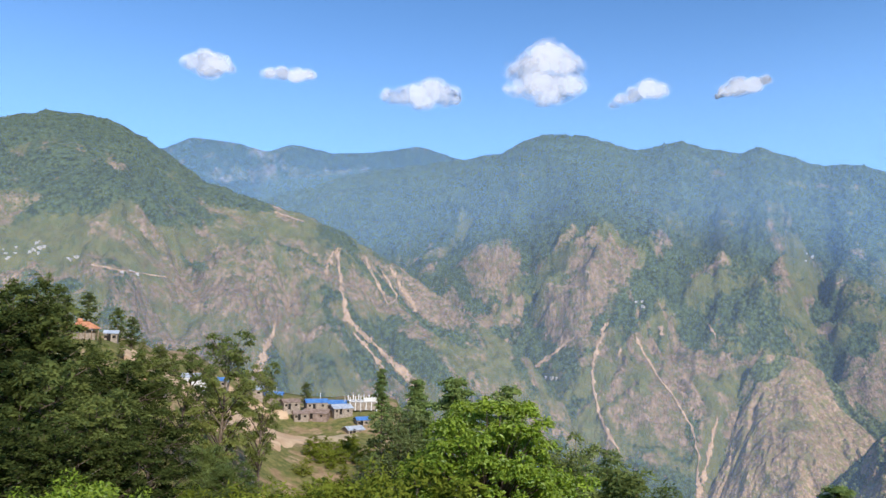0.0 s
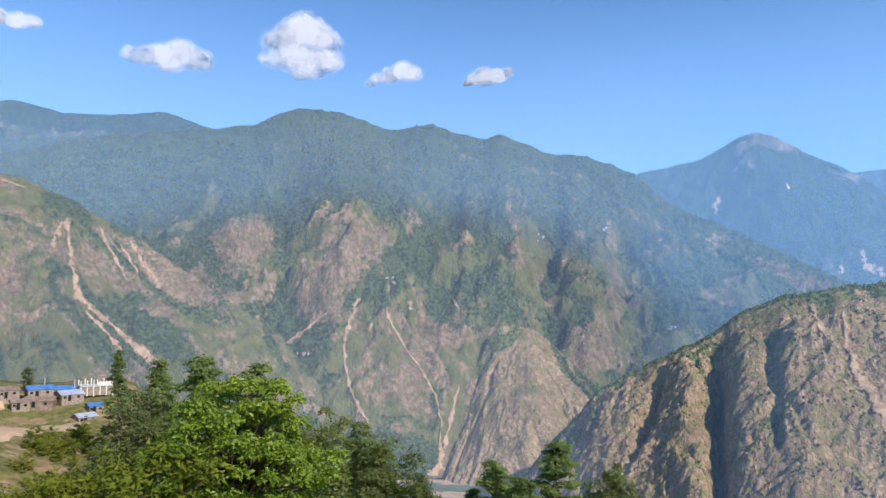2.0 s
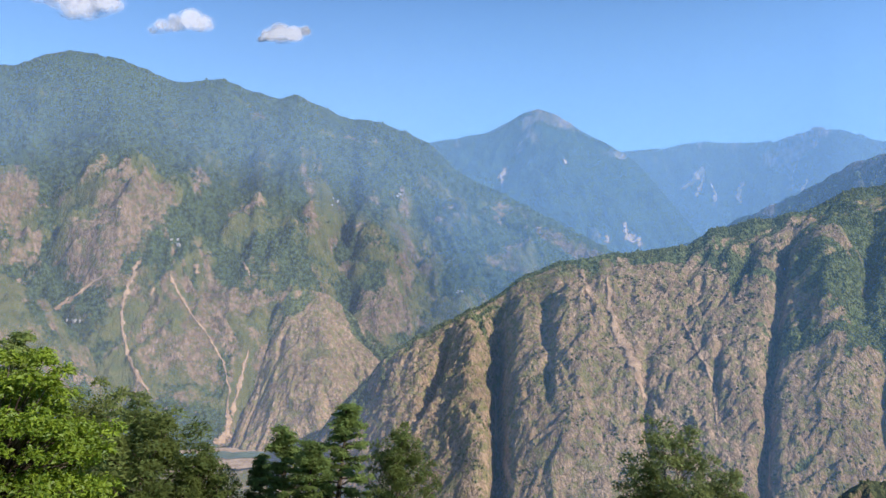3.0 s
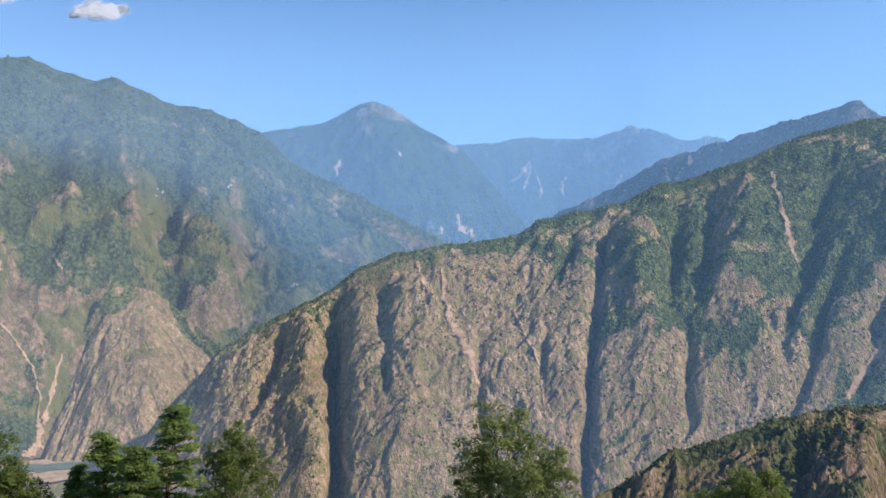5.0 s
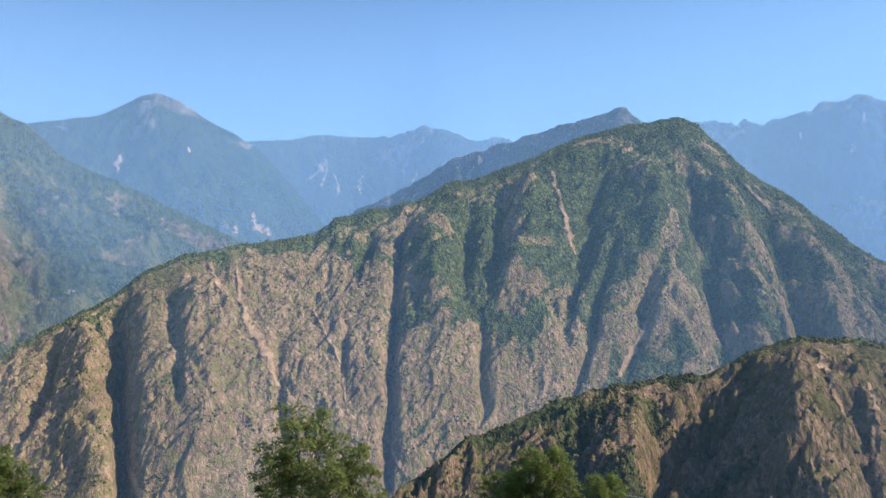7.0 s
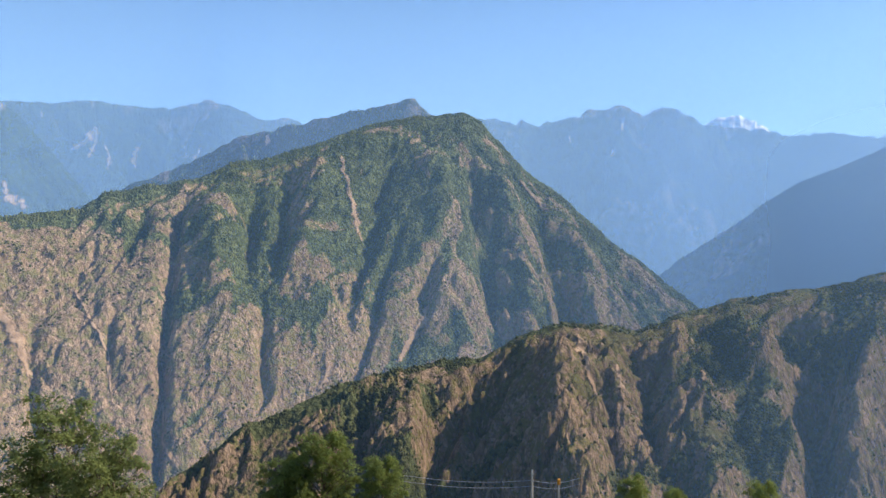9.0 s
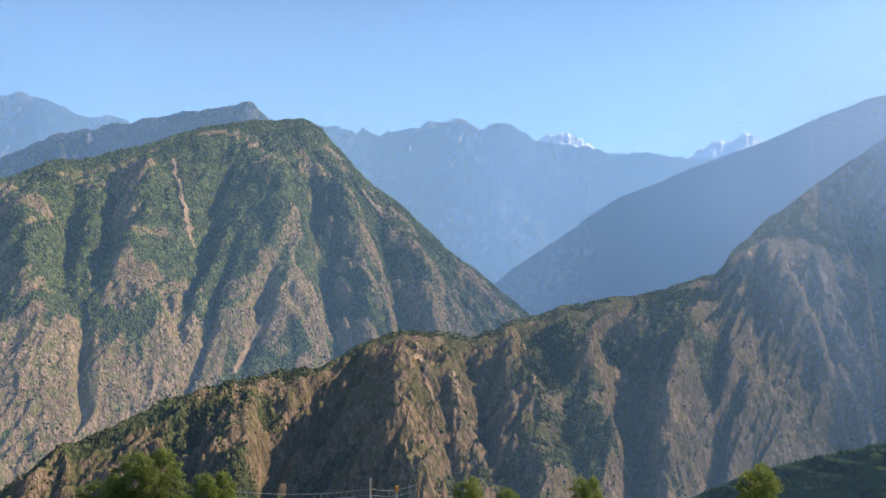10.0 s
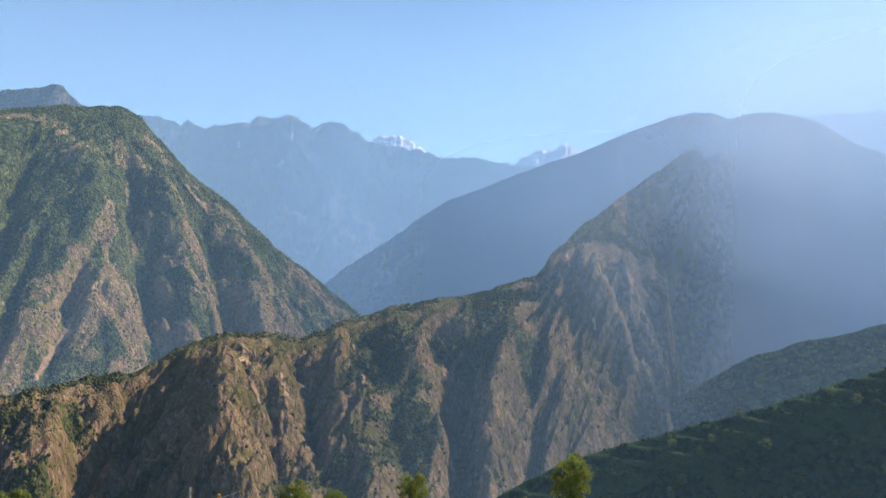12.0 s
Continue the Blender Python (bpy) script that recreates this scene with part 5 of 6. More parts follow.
def tree(name, label, seed, material, wide, low, tufts, each, size, shape="round", tuft=0.11, stems=1, gaps=0.0, full=0.0):
    """A tree 10 m high: trunk, limbs and leaf tufts; wide: crown width; low: height at which the crown starts."""
    rng = np.random.default_rng(seed)
    H = 10.0
    centres, radii, lines = [], [], []
    trunk_top = H * (0.9 if shape == "cone" else 0.72)
    for s in range(stems):
        lean_x, lean_y = rng.normal(size=2) * (0.35 if stems == 1 else 1.0)
        trunk = [((lean_x * t * t + 0.12 * math.sin(5 * t + seed + s) * (t > 0), lean_y * t * t + 0.1 * math.sin(4 * t + 2 * s), t * trunk_top), 0.26 * (1 - 0.86 * t) / stems ** 0.5) for t in np.linspace(0, 1, 8)]
        lines.append(trunk)
        mains = tufts // (4 * stems)
        for k in range(mains):
            f = (k + 0.5) / mains
            a = k * 2.4 + rng.random()
            if shape == "cone":
                z = low + (H - low) * f ** 0.85
                reach = 0.5 * wide * (1 - f) ** 0.8 * (0.65 + 0.6 * rng.random()) + 0.15
                drop = -0.08 * reach
            else:
                z = low + (H * 0.97 - low) * f
                reach = 0.5 * wide * (max(0.0, 1 - (2 * f - 0.75) ** 2 / 1.7)) ** 0.5 * (0.55 + 0.3 * full + (0.6 - 0.4 * full) * rng.random())
                drop = 0.0
            if rng.random() < gaps:
                continue
            base_t = min(0.98, max(0.15, (z - reach * (0.1 if shape == "cone" else 0.75)) / trunk_top))
            j = base_t * 7
            i0 = int(min(j, 6))
            p0 = Vector(trunk[i0][0]).lerp(Vector(trunk[i0 + 1][0]), j - i0)
            tip = Vector((p0.x + math.cos(a) * reach, p0.y + math.sin(a) * reach, z + drop))
            r0 = trunk[i0][1] * 0.5
            midp = p0.lerp(tip, 0.5) + Vector((0, 0, 0.06 * reach))
            lines.append([(p0, r0), (midp, r0 * 0.6), (tip, 0.02)])
            for q in range(4):
                g = 1.0 if q == 0 else 0.35 + 0.6 * rng.random()
                spread = 0.2 * wide * (0.4 if shape == "cone" else 0.8) * (0.4 + 0.6 * g)
                c = p0.lerp(tip, g) + Vector(rng.normal(size=3)) * (spread * 0.45) * (0 if q == 0 else 1)
                if shape == "cone":
                    c.z = p0.lerp(tip, g).z + 0.1 * rng.normal()
                if q:
                    lines.append([(p0.lerp(tip, g * 0.8), 0.03), (c, 0.012)])
                centres.append(tuple(c))
                radii.append(tuft * wide * (0.7 + 0.6 * rng.random()) * (0.6 if shape == "cone" else 1.0))
    if shape == "dome":
        centres, radii, lines = [], [], lines[:stems]
        for k in range(tufts):
            u = 1 - 1.6 * (k + 0.5) / tufts
            a = k * 2.39996
            rr = (1 - u * u) ** 0.5
            swell = (0.93 + 0.08 * math.sin(3.1 * a + 5 * u) + 0.07 * rng.normal()) * (1.0 if k % 4 else 0.72)
            c = Vector((0.5 * wide * rr * math.cos(a) * swell, 0.5 * wide * rr * math.sin(a) * swell, H * 0.44 + H * 0.5 * u * swell))
            centres.append(tuple(c))
            radii.append(tuft * wide * (0.75 + 0.5 * rng.random()))
            foot = Vector((0.1 * c.x, 0.1 * c.y, H * 0.3 + 0.25 * c.z))
            lines.append([(foot, 0.07), (foot.lerp(c, 0.5) + Vector((0, 0, 0.2)), 0.045), (c, 0.015)])
    ob = new(name)
    LV, LF = leaves(centres, radii, each, size, rng, flat=0.55 if shape == "cone" else 0.75, simple=full < 1)
    grow = H / float(np.percentile(LV[:, 2], 99.6))
    V, F = tubes(lines[:stems], 7)
    V = V * (1, 1, grow)
    trunk_me = mesh_of("trunk", V, F, BARK, True)
    part("trunk", trunk_me, BARK, ob)
    V, F = tubes([l for l in lines[stems:]], 4)
    V = V * (1, 1, grow)
    part("branching", mesh_of("branching", V, F, BARK, True), BARK, ob)
    V, F = LV * (1, 1, grow), LF
    part("crown", mesh_of("crown", V, F, material), material, ob)
    return tagged(ob, label, "tree" if "tree" in name else "shrub")


def ground_at(x, y):
    return float(ground_height(np.array([x]), np.array([y]))[0])


def plant(proto, spots, group, labels=None):
    """Stands copies of a 10 m prototype at (bearing, rise of its top, distance, width factor)."""
    made = []
    for k, (b, e, r, wf) in enumerate(spots):
        top = sight(b, e, r)
        z = ground_at(top.x, top.y) - 0.3
        h = max(1.2, top.z - z) / 10.0
        m = Matrix.LocRotScale((top.x, top.y, z), Euler((0, 0, 1.7 * k + b)), (h * wf, h * wf, h))
        if k:
            made.append(copy_thing(proto, m))
        else:
            first = m
    proto.matrix_basis = first
    for o in (proto, *made):
        tagged(o, group=group)


# the bright large-leaved tree and its neighbours
plant(tree("broadleaf_tree", "large bright yellow-green broadleaf tree with dense domed crown", 11, LEAF_BRIGHT, 8.4, 1.6, 230, 190, 0.22, "dome", tuft=0.085, full=1.0), [(3.6, -5.5, 42, 0.9)], "trees on the hillside")
plant(tree("broadleaf_tree", "green leafy tree with an uneven crown, its shade painted into the leaves", 12, LEAF_SHADED, 7.0, 2.0, 150, 90, 0.27, tuft=0.10),
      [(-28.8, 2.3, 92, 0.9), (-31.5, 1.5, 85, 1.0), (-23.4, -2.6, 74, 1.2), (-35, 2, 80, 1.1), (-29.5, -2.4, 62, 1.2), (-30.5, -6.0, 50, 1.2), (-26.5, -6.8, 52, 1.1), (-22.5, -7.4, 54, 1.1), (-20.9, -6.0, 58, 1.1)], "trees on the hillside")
plant(tree("broadleaf_tree", "tall dark green tree with open layered branches", 13, LEAF_DARK, 5.6, 2.4, 160, 70, 0.25, tuft=0.1, gaps=0.2),
      [(-15.9, -0.7, 112, 0.8), (-18.8, -1.8, 125, 0.7), (-13.2, -2.9, 150, 0.6), (-22.2, -1.0, 240, 0.7), (-24.6, -0.2, 230, 0.6), (-25.6, -5.4, 55, 1.2), (-21.6, -1.2, 185, 0.6), (-28.2, 3.1, 190, 0.7), (-17.2, -3.0, 160, 0.7)], "trees on the hillside")
plant(tree("broadleaf_tree", "mid-green rounded leafy tree below the lookout", 14, LEAF_MID, 8.4, 0.8, 260, 110, 0.27, tuft=0.1, full=0.9),
      [(13.0, -9.1, 62, 0.9), (9.6, -8.0, 75, 0.7), (31.2, -11.4, 52, 0.62), (16.8, -12.6, 60, 0.7), (-17.0, -8.4, 68, 0.7), (-15.0, -9.8, 62, 0.8)], "trees on the hillside")
plant(tree("pine_tree", "green pine tree with layered drooping boughs", 15, LEAF_PINE, 4.6, 1.2, 220, 56, 0.22, "cone", tuft=0.15),
      [(26.5, -9.7, 58, 1.1), (23.0, -11.2, 58, 1.2), (1.9, -3.8, 95, 0.9), (4.9, -4.4, 100, 0.8), (24.7, -12.2, 55, 1.3), (-4.5, -3.2, 185, 0.6), (-2.2, -3.9, 175, 0.8), (-1.0, -5.6, 170, 0.8), (20.6, -13.3, 60, 1.0)], "trees on the hillside")
plant(tree("broadleaf_tree", "airy green tree with bare limbs showing through", 16, LEAF_AIRY, 7.4, 2.6, 140, 80, 0.28, tuft=0.11, stems=2, gaps=0.1),
      [(51.1, -10.1, 50, 0.75), (54.8, -12.7, 48, 0.7), (49.0, -13.6, 49, 0.8), (52.8, -14.0, 47, 0.8), (-3.4, -5.8, 160, 0.8)], "trees on the hillside")
plant(tree("broadleaf_tree", "dense deep-green tree with glossy leaves", 17, LEAF_MID, 8.5, 1.0, 220, 100, 0.3, tuft=0.105, full=0.8),
      [(69.0, -13.8, 46, 0.75), (73.4, -15.6, 44, 0.7), (66.2, -15.4, 46, 0.7), (101.1, -15.9, 60, 0.5), (113.0, -14.1, 52, 0.5), (92.3, -16.4, 60, 0.5), (95.2, -17.0, 60, 0.5)], "trees on the hillside")
plant(tree("shrub", "bright green leafy bush on the slope", 18, LEAF_BRIGHT, 13.0, 0.6, 80, 80, 0.5, tuft=0.12, full=0.6),
      [(-25.4, -10.6, 38, 0.8), (-23.9, -10.9, 37, 0.7)], "bushes on the slope")
plant(tree("broadleaf_tree", "dark green tree standing among the houses", 22, LEAF_DARK, 6.5, 1.6, 110, 44, 0.42, tuft=0.115),
      [(-24.3, -1.0, 185, 0.8), (-22.9, -1.4, 180, 0.9), (-21.7, -1.9, 175, 0.9), (-29.5, 1.6, 95, 0.88), (-28.0, 0.8, 90, 0.99), (-26.5, -0.9, 100, 0.93), (-24.5, -1.7, 105, 1.01), (-22.9, -2.8, 95, 1.02), (-21.4, -2.1, 110, 0.82), (-20.4, -1.6, 170, 0.80),
       (-27.2, -2.8, 70, 0.96), (-23.3, -4.7, 68, 1.09), (-28.9, -2.8, 60, 0.85),
       (-29.6, 2.6, 215, 0.9), (-27.4, 1.0, 180, 0.9), (-26.4, 1.6, 225, 0.8), (-24.6, -1.8, 165, 1.0), (-22.6, -2.6, 160, 1.0), (-20.6, -2.4, 175, 0.9), (-19.4, -2.2, 215, 0.9), (-17.0, -3.0, 225, 0.8), (-14.6, -3.8, 240, 0.9),
       (-23.0, -4.4, 110, 1.0), (-25.2, 1.9, 232, 0.9), (-23.2, 0.9, 228, 0.8), (-22.3, 0.3, 222, 0.9), (-27.0, 2.4, 225, 0.9), (-10.0, -4.2, 275, 0.9), (-31.2, -4.5, 70, 1.0), (-27.6, -4.6, 75, 1.0)], "trees on the hillside")
# leafy trees over the terraces
rng = np.random.default_rng(9)
terrace_tree = tree("broadleaf_tree", "small leafy tree standing on a terrace", 23, LEAF_MID, 8.0, 0.8, 90, 40, 0.5, tuft=0.13)
P = LAND["hillside_terraced"]["P"]
for k in range(64):
    i, j = int(P.shape[0] * rng.uniform(0.03, 0.9) ** 1.3), int(P.shape[1] * rng.uniform(0.1, 0.62))
    h = rng.uniform(0.22, 0.55)
    m = Matrix.LocRotScale(Vector(P[i, j]) - Vector((0, 0, 0.5)), Euler((0, 0, 2.4 * k)), (h * rng.uniform(0.9, 1.4),) * 2 + (h,))
    if k:
        copy_thing(terrace_tree, m)
    else:
        first_place = m
terrace_tree.matrix_basis = first_place
for o in [o for o in scene.objects if o.name.startswith("broadleaf_tree") and o.get("label") == terrace_tree["label"]]:
    tagged(o, group="trees on the terraces")
rng = np.random.default_rng(5)
spots = []
for k in range(140):
    b, r = (rng.uniform(-33, -0.5), rng.uniform(48, 190)) if k < 34 else (rng.uniform(-13, -0.5), rng.uniform(52, 205))
    p = sight(b, 0, r)
    g = math.degrees(math.atan2(ground_at(p.x, p.y) - EYE, r))
    if k > 92:
        b, r = rng.uniform(-10.4, -3.2), rng.uniform(165, 224)
        p = sight(b, 0, r)
        g = math.degrees(math.atan2(ground_at(p.x, p.y) - EYE, r))
    if -10 < b < -5.2 and r > 225 or b < -10.5 and r > 150:
        continue
    spots.append((b, g + math.degrees(rng.uniform(1.6, 4.2) / r), r, rng.uniform(0.9, 1.5)))
half = len(spots) // 2
plant(tree("shrub", "olive green bush on the grassy slope", 19, LEAF_OLIVE, 11.0, 0.5, 56, 36, 0.75, tuft=0.13), spots[:half], "bushes on the slope")
plant(tree("shrub", "yellowish green leafy bush on the grassy slope", 20, LEAF_YELLOW, 10.0, 0.5, 56, 36, 0.75, tuft=0.13), spots[half:], "bushes on the slope")
low = [(b, -10.8 + rng.uniform(-0.9, 0.9), rng.uniform(34, 46), 0.9) for b in np.linspace(-17, -2, 9)]
plant(tree("shrub", "yellow-green sunlit bush near the lookout", 21, LEAF_YELLOW, 10.0, 0.5, 60, 60, 0.42, tuft=0.13), low, "bushes on the slope")

# ---------------------------------------------------------------- the hamlet


def box_into(bm, size, at, bevel=0.02, turn=None):
    m = Matrix.Translation(at) @ (turn or Matrix()) @ Matrix.Diagonal((*size, 1))
    made = bmesh.ops.create_cube(bm, size=1.0, matrix=m)
    if bevel:
        edges = list({e for v in made["verts"] for e in v.link_edges})
        bmesh.ops.bevel(bm, geom=edges, offset=bevel, segments=1, affect="EDGES")


def paint(name, a, b, size=1.2, rough=0.85, **more):
    m, nt = nodes_of(name)
    coords = put(nt, "TexCoord", 3)
    surface(nt, blend(nt, step(nt, grain(nt, size, detail=5, coords=coords), 0.3, 0.7), a, b), rough, grain(nt, size / 6, coords=coords), 0.3, 0.03, **more)
    return m


TARP = paint("blue_tarpaulin", (0.05, 0.14, 0.38), (0.12, 0.25, 0.5), 1.5, 0.45)
ZINC = paint("zinc_sheet", (0.28, 0.31, 0.36), (0.46, 0.5, 0.55), 0.9, 0.5)
RUST = paint("brown_sheet", (0.17, 0.12, 0.09), (0.3, 0.23, 0.19), 1.0)
STONE = paint("stone_wall", (0.2, 0.16, 0.12), (0.36, 0.3, 0.24), 0.5)
WHITE_WALL = paint("white_wall", (0.55, 0.53, 0.5), (0.7, 0.68, 0.65), 1.5)
PLANK = paint("plank_wood", (0.16, 0.11, 0.07), (0.3, 0.22, 0.15), 0.4)
ORANGE = paint("orange_roof", (0.36, 0.15, 0.07), (0.5, 0.25, 0.14), 0.8)
# near-black panels paint the shade inside door and window openings
OPENING_SHADE = paint("opening_shade", (0.015, 0.013, 0.012), (0.03, 0.026, 0.022), 0.5)
CONCRETE = paint("concrete", (0.42, 0.4, 0.38), (0.58, 0.56, 0.53), 0.8)


def hut(bearing, far, turn, wide, deep, high, wall, roof, label, pitch=22.0, lift=0.0):
    """A small gabled house: four walls, two roof sheets, door and window."""
    p = sight(bearing, 0, far)
    ob = new("hut")
    ob.matrix_world = pose(p.x, p.y, ground_at(p.x, p.y) - 0.2 + lift, 0, 0, -bearing + turn)
    for side in (-1, 1):
        bm = bmesh.new()
        box_into(bm, (wide, 0.25, high + 2.0), (0, side * deep / 2, high / 2 - 1.0))
        part("wall", bm, wall, ob)
    rise = math.tan(radians(pitch)) * deep / 2
    for s in (-1, 1):
        bm = bmesh.new()
        x = s * (wide / 2 - 0.13)
        vs = [bm.verts.new((x + o, y, z)) for o in (-0.12, 0.12) for y, z in ((-deep / 2 + 0.13, -2.0), (deep / 2 - 0.13, -2.0), (deep / 2 - 0.13, high), (0, high + rise - 0.05), (-deep / 2 + 0.13, high))]
        bm.faces.new(vs[:5][::-1]), bm.faces.new(vs[5:])
        for k in range(5):
            bm.faces.new((vs[k], vs[(k + 1) % 5], vs[5 + (k + 1) % 5], vs[5 + k]))
        part("gable_wall", bm, wall, ob)
    for s in (-1, 1):
        slope = Matrix.Rotation(radians(-s * pitch), 4, "X")
        length = deep / 2 / math.cos(radians(pitch)) + 0.45
        n = max(4, int(wide / 0.5))
        for k in range(n):
            w = (wide + 0.7) / n
            bm = bmesh.new()
            box_into(bm, (w * 0.96, length, 0.06 + 0.03 * (k % 2)), Vector((-wide / 2 - 0.35 + w * (k + 0.5), s * (deep / 4 + 0.16), high + rise / 2 + 0.02)), 0.0, slope)
            part("roof_sheet", bm, roof, ob)
    bm = bmesh.new()
    box_into(bm, (0.9, 0.1, 1.9), (-wide * 0.15, -deep / 2 - 0.12, 0.95), 0.01)
    part("door", bm, OPENING_SHADE, ob, "doorway panel painted dark for the shade inside")
    for x in (-wide * 0.36, wide * 0.25):
        bm = bmesh.new()
        box_into(bm, (0.8, 0.08, 0.7), (x, -deep / 2 - 0.11, high * 0.58), 0.01)
        part("window", bm, OPENING_SHADE, ob, "unglazed window panel painted dark for the shade inside")
    return tagged(ob, label, "hut", group="huts of the hamlet")


hut(-9.3, 258, 12, 7.0, 4.6, 2.3, STONE, TARP, "stone hut with bright blue tarpaulin roof", lift=0.6)
hut(-12.6, 262, -8, 8.0, 4.4, 2.2, STONE, TARP, "long hut with blue tarpaulin roof among trees")
hut(-11.2, 257, 20, 5.5, 4.2, 2.3, STONE, RUST, "stone hut with weathered brown roof")
hut(-9.2, 252, -14, 8.0, 5.0, 1.8, RUST, RUST, "low brown hut with sheet metal roof")
hut(-10.4, 251, 10, 4.6, 3.8, 2.0, STONE, RUST, "small brown hut beside the yard")
hut(-7.5, 254, 24, 6.5, 5.0, 1.9, STONE, ZINC, "grey hut with patched zinc and blue roof")
hut(-7.9, 263, 6, 7.0, 4.4, 2.0, STONE, TARP, "hut with faded blue roof behind the yard")
hut(-6.5, 242, 28, 5.4, 4.2, 1.6, STONE, ZINC, "small hut with pale blue-white zinc roof")
hut(-5.9, 247, 18, 4.0, 3.6, 2.0, STONE, TARP, "small hut under a blue tarpaulin")
hut(-13.8, 258, 0, 6.0, 4.5, 2.2, STONE, ZINC, "grey-roofed hut among trees")
hut(-18.0, 240, 5, 9.0, 5.0, 2.4, WHITE_WALL, ZINC, "long whitewashed house with zinc roof behind trees")
hut(-16.2, 250, -10, 5.0, 4.0, 2.2, STONE, TARP, "house with blue roof behind trees")
hut(-23.6, 205, -6, 3.0, 3.0, 2.0, STONE, ZINC, "small pale stone house among trees")
hut(-30.8, 225, 4, 6.0, 5.0, 2.4, WHITE_WALL, RUST, "white house with dark flat roof on the slope", 8.0, 9.5)


def pavilion(bearing, far, wide):
    """An open-sided house with a hipped orange roof on posts."""
    p = sight(bearing, 0, far)
    ob = new("pavilion")
    ob.matrix_world = pose(p.x, p.y, ground_at(p.x, p.y) - 0.2, 0, 0, -bearing + 14)
    d, h = wide * 0.7, 2.7
    bm = bmesh.new()
    box_into(bm, (wide * 0.86, d * 0.8, 2.2), (0, 0.4, 1.1))
    part("wall", bm, STONE, ob)
    for i in range(5):
        for y in (-d / 2, d / 2):
            bm = bmesh.new()
            box_into(bm, (0.22, 0.22, h), (-wide / 2 + wide * i / 4, y, h / 2), 0.03)
            part("post", bm, PLANK, ob)
    bm = bmesh.new()
    e, r = 0.6, 1.6
    lo = [bm.verts.new((x, y, h)) for x, y in ((-wide / 2 - e, -d / 2 - e), (wide / 2 + e, -d / 2 - e), (wide / 2 + e, d / 2 + e), (-wide / 2 - e, d / 2 + e))]
    up = [bm.verts.new((-wide * 0.22, 0, h + r)), bm.verts.new((wide * 0.22, 0, h + r))]
    for f in ((lo[0], lo[1], up[1], up[0]), (lo[1], lo[2], up[1]), (lo[2], lo[3], up[0], up[1]), (lo[3], lo[0], up[0])):
        bm.faces.new(f)
    bm.faces.new(lo[::-1])
    part("roof", bm, ORANGE, ob, "orange hipped roof")
    bm = bmesh.new()
    box_into(bm, (1.1, 0.9, 0.9), (-wide * 0.15, 0, h + r + 0.25), 0.15)
    part("roof_lantern", bm, ORANGE, ob)
    return tagged(ob, "open wooden house with orange hipped roof among trees", "house")


pavilion(-25.4, 196, 5.6)


def raw_building(bearing, far):
    """An unfinished concrete building: slab, columns standing free, one white wall."""
    p = sight(bearing, 0, far)
    ob = new("unfinished_building")
    ob.matrix_world = pose(p.x, p.y, ground_at(p.x, p.y) - 0.2, 0, 0, -bearing + 8)
    bm = bmesh.new()
    box_into(bm, (9.5, 6.0, 0.35), (0, 0, 2.9), 0.03)
    part("slab", bm, CONCRETE, ob)
    for i in range(6):
        for y in (-2.8, 2.8):
            bm = bmesh.new()
            box_into(bm, (0.32, 0.32, 4.4 + 0.4 * ((i * 7) % 3)), (-4.5 + 1.8 * i, y, 2.3), 0.03)
            part("column", bm, WHITE_WALL, ob)
    bm = bmesh.new()
    box_into(bm, (4.4, 0.25, 1.2), (2.2, -2.95, 3.6), 0.03)
    part("wall", bm, WHITE_WALL, ob, "white upper wall")
    bm = bmesh.new()
    box_into(bm, (9.0, 0.25, 2.7), (0, -2.6, 1.4), 0.03)
    part("wall", bm, STONE, ob, "stone lower wall")
    return tagged(ob, "unfinished building with bare white concrete columns", "building")


raw_building(-5.9, 260)


def pole(name, label, bearing, far, high, thick, material, category, cap=None, cross=None):
    p = sight(bearing, 0, far)
    ob = new(name)
    z = ground_at(p.x, p.y) - 0.4
    ob.matrix_world = pose(p.x, p.y, z, 0, 0, -bearing)
    V, F = tubes([[((0, 0, 0), thick), ((0, 0, high * 0.6), thick * 0.85), ((0, 0, high), thick * 0.6)]], 8)
    part("shaft", mesh_of("shaft", V, F, material, True), material, ob)
    if cap:
        bm = bmesh.new()
        box_into(bm, (thick * 2.6, thick * 2.6, 0.5), (0, 0, high + 0.1), 0.04)
        part("cap", bm, cap, ob)
    if cross:
        for zz in cross:
            bm = bmesh.new()
            box_into(bm, (0.7, 0.09, 0.09), (0, 0, high - zz), 0.01)
            part("crossarm", bm, PLANK, ob)
    return tagged(ob, label, category)


for b, r, h in ((-12.4, 262, 6.5), (-12.2, 262, 5.5), (-9.0, 262, 5.5), (-7.2, 262, 5.0), (-5.0, 258, 5.0)):
    tagged(pole("flag_pole", "thin white wooden flag pole in the hamlet", b, r, h, 0.12, WHITE_WALL, "pole"), group="flag poles in the hamlet")
top = sight(84.8, -16.4, 68)
tall = pole("utility_pole", "grey concrete utility pole carrying two wires", 84.8, 68, top.z - ground_at(top.x, top.y) + 0.4, 0.15, CONCRETE, "pole", cross=(0.4, 0.9))
top2 = sight(86.8, -17.0, 66)
pole("marker_post", "slim post with an orange cap", 86.8, 66, top2.z - ground_at(top2.x, top2.y) + 0.1, 0.1, CONCRETE, "post", cap=paint("orange_cap", (0.6, 0.25, 0.03), (0.7, 0.33, 0.05), 0.3))
top3 = sight(88.4, -16.7, 70)
pole("utility_pole", "thin wooden pole carrying two wires", 88.4, 70, top3.z - ground_at(top3.x, top3.y) + 0.4, 0.07, PLANK, "pole")
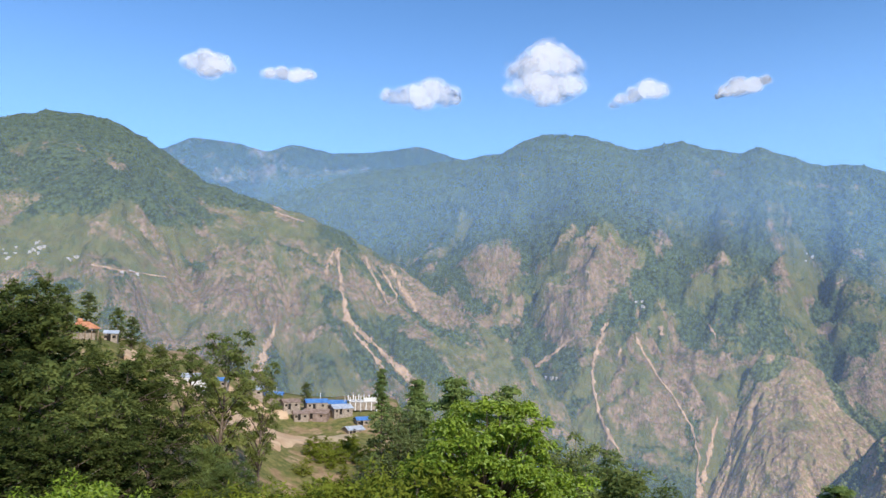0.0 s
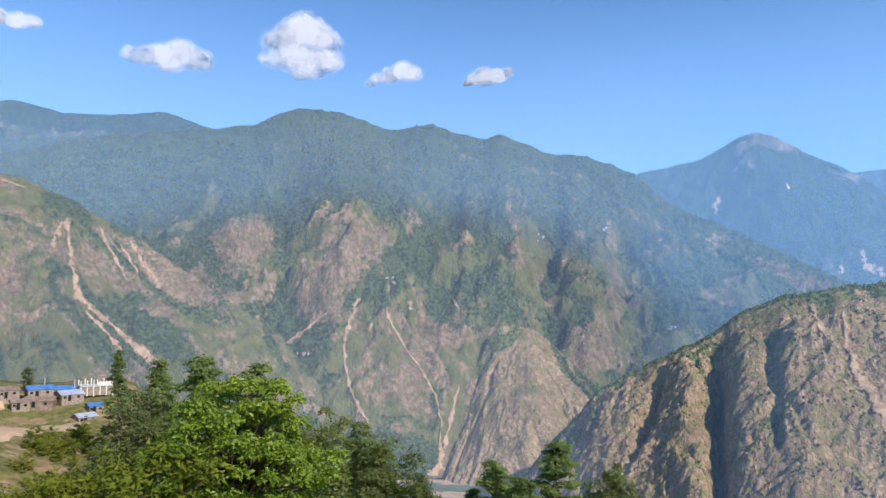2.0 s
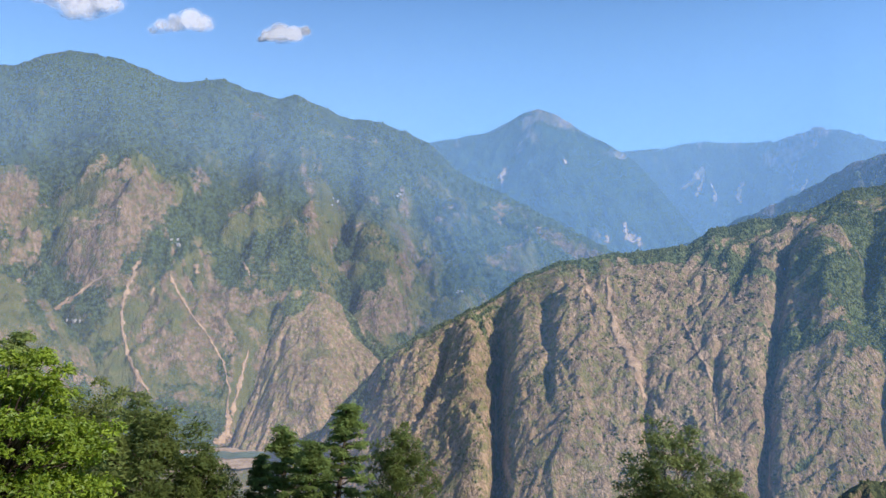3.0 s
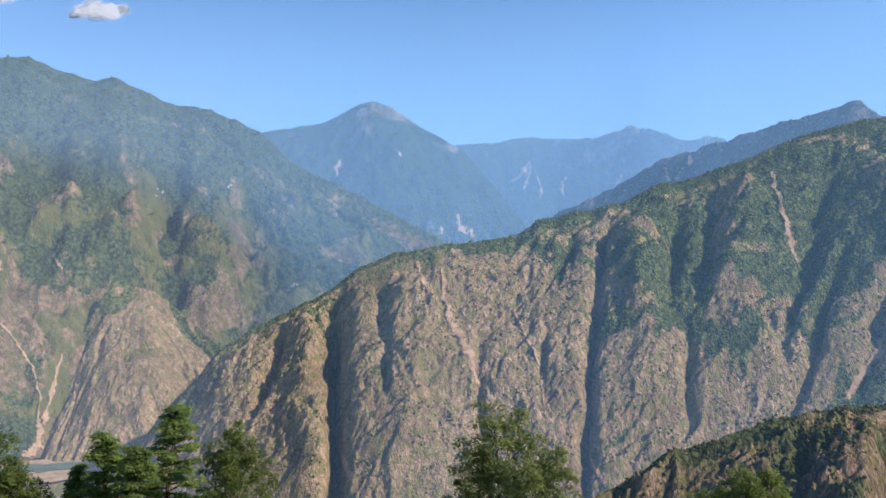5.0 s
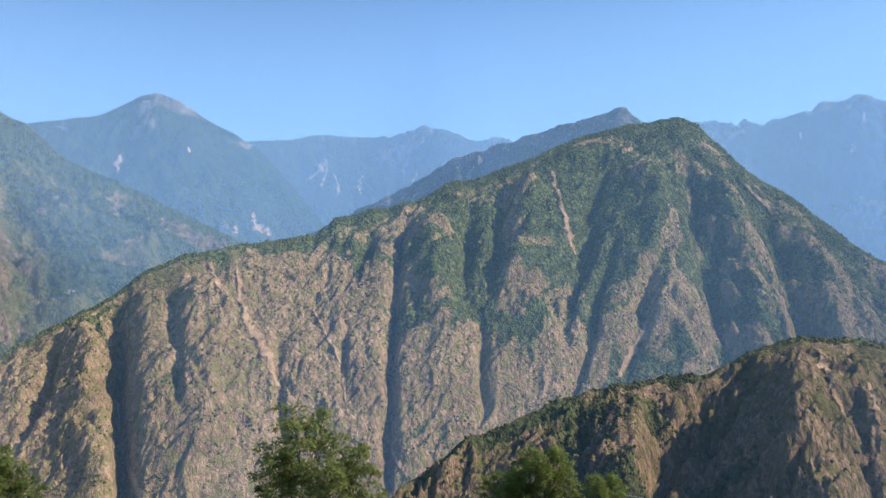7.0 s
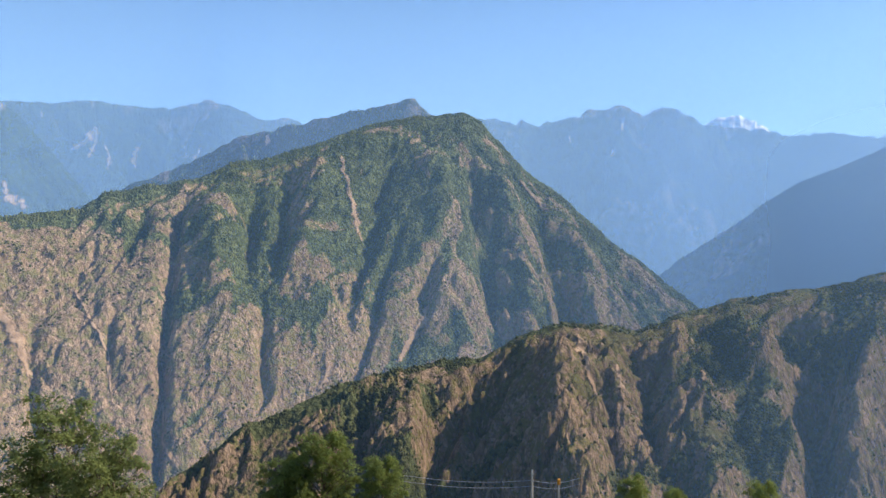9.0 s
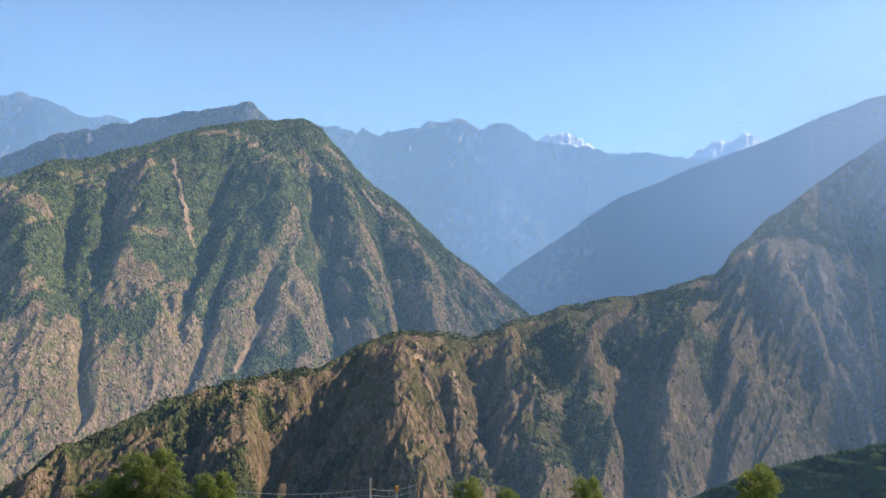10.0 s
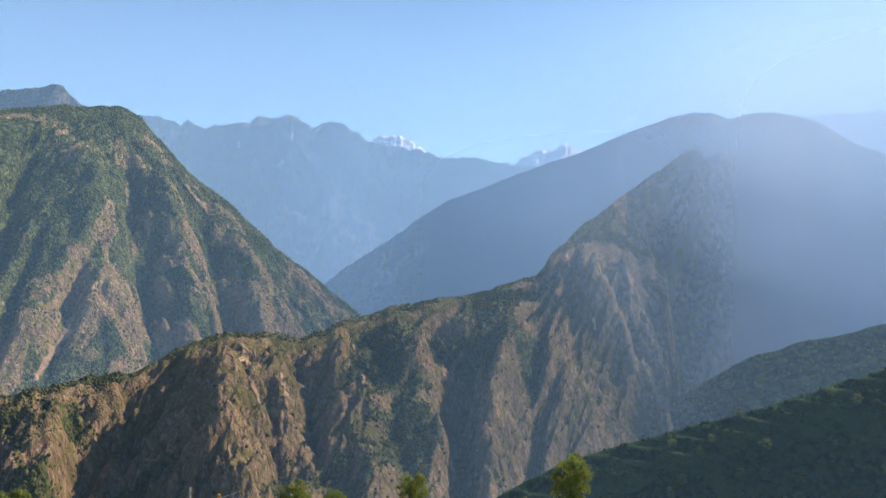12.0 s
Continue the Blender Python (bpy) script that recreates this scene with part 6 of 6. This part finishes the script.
WIRE = paint("wire_metal", (0.3, 0.31, 0.33), (0.42, 0.43, 0.45), 0.3, 0.5)
for k, (a, m, c) in enumerate((((75.0, -16.95), (84.8, -17.15), (88.4, -16.8)), ((75.0, -17.35), (84.8, -17.55), (88.4, -17.2)))):
    line = []
    A, M, C = sight(*a, 66), sight(*m, 68), sight(*c, 70)
    for p, q in ((A, M), (M, C)):
        for t in np.linspace(0, 1, 10):
            line.append((p.lerp(q, t) - Vector((0, 0, 0.35 * math.sin(math.pi * t))), 0.02))
    V, F = tubes([line], 4)
    tagged(new("power_cable", mesh_of("power_cable", V, F, WIRE, True)), "thin sagging overhead wire between poles", "cable", group="overhead wires")

EARTH, ent = nodes_of("bare_earth")
surface(ent, blend(ent, step(ent, grain(ent, 5, detail=6), 0.3, 0.7), (0.4, 0.265, 0.15), (0.56, 0.41, 0.26)), 0.95, grain(ent, 0.8), 0.5, 0.3)
YARD, ynt = nodes_of("yard_earth")
surface(ynt, blend(ynt, step(ynt, grain(ynt, 4, detail=5), 0.3, 0.7), (0.33, 0.26, 0.15), (0.46, 0.36, 0.22)), 0.95, grain(ynt, 0.6), 0.3, 0.2)


def patch(name, label, bearing, far, half_b, half_r, material, seed, category):
    """A worn patch of earth lying on the ground."""
    a, k = np.linspace(0, 2 * math.pi, 49), np.linspace(0.02, 1, 12)[:, None]
    wob = 1 + 0.25 * fbm(np.cos(a) * 2 + seed, np.sin(a) * 2, 3, seed)
    wob[-1] = wob[0]
    b = np.radians(bearing + half_b * np.cos(a) * k * wob)
    r = far + half_r * np.sin(a) * k * wob
    x, y = r * np.sin(b), r * np.cos(b)
    return tagged(sheet(name, np.stack([x, y, ground_height(x, y) + 0.5 * (1 - 0.95 * k ** 6)], -1), material, flip=True), label, category, kind="structure")


patch("yard", "flat tan earth yard in front of the huts", -8.0, 235, 1.7, 12, YARD, 1, "yard")
patch("earth_bank", "bare orange earth slope below the houses", -12.9, 228, 3.6, 27, EARTH, 2, "ground")
patch("earth_bank", "bare orange earth slope below the houses", -17.4, 208, 3.0, 30, EARTH, 3, "ground")
patch("earth_bank", "bare orange earth slope below the houses", -21.2, 185, 1.6, 30, EARTH, 4, "ground")
patch("footpath", "worn earth footpath on the slope", -10.4, 150, 0.5, 16, EARTH, 5, "path")
patch("footpath", "worn earth footpath on the slope", -2.9, 176, 1.0, 7, EARTH, 6, "path")
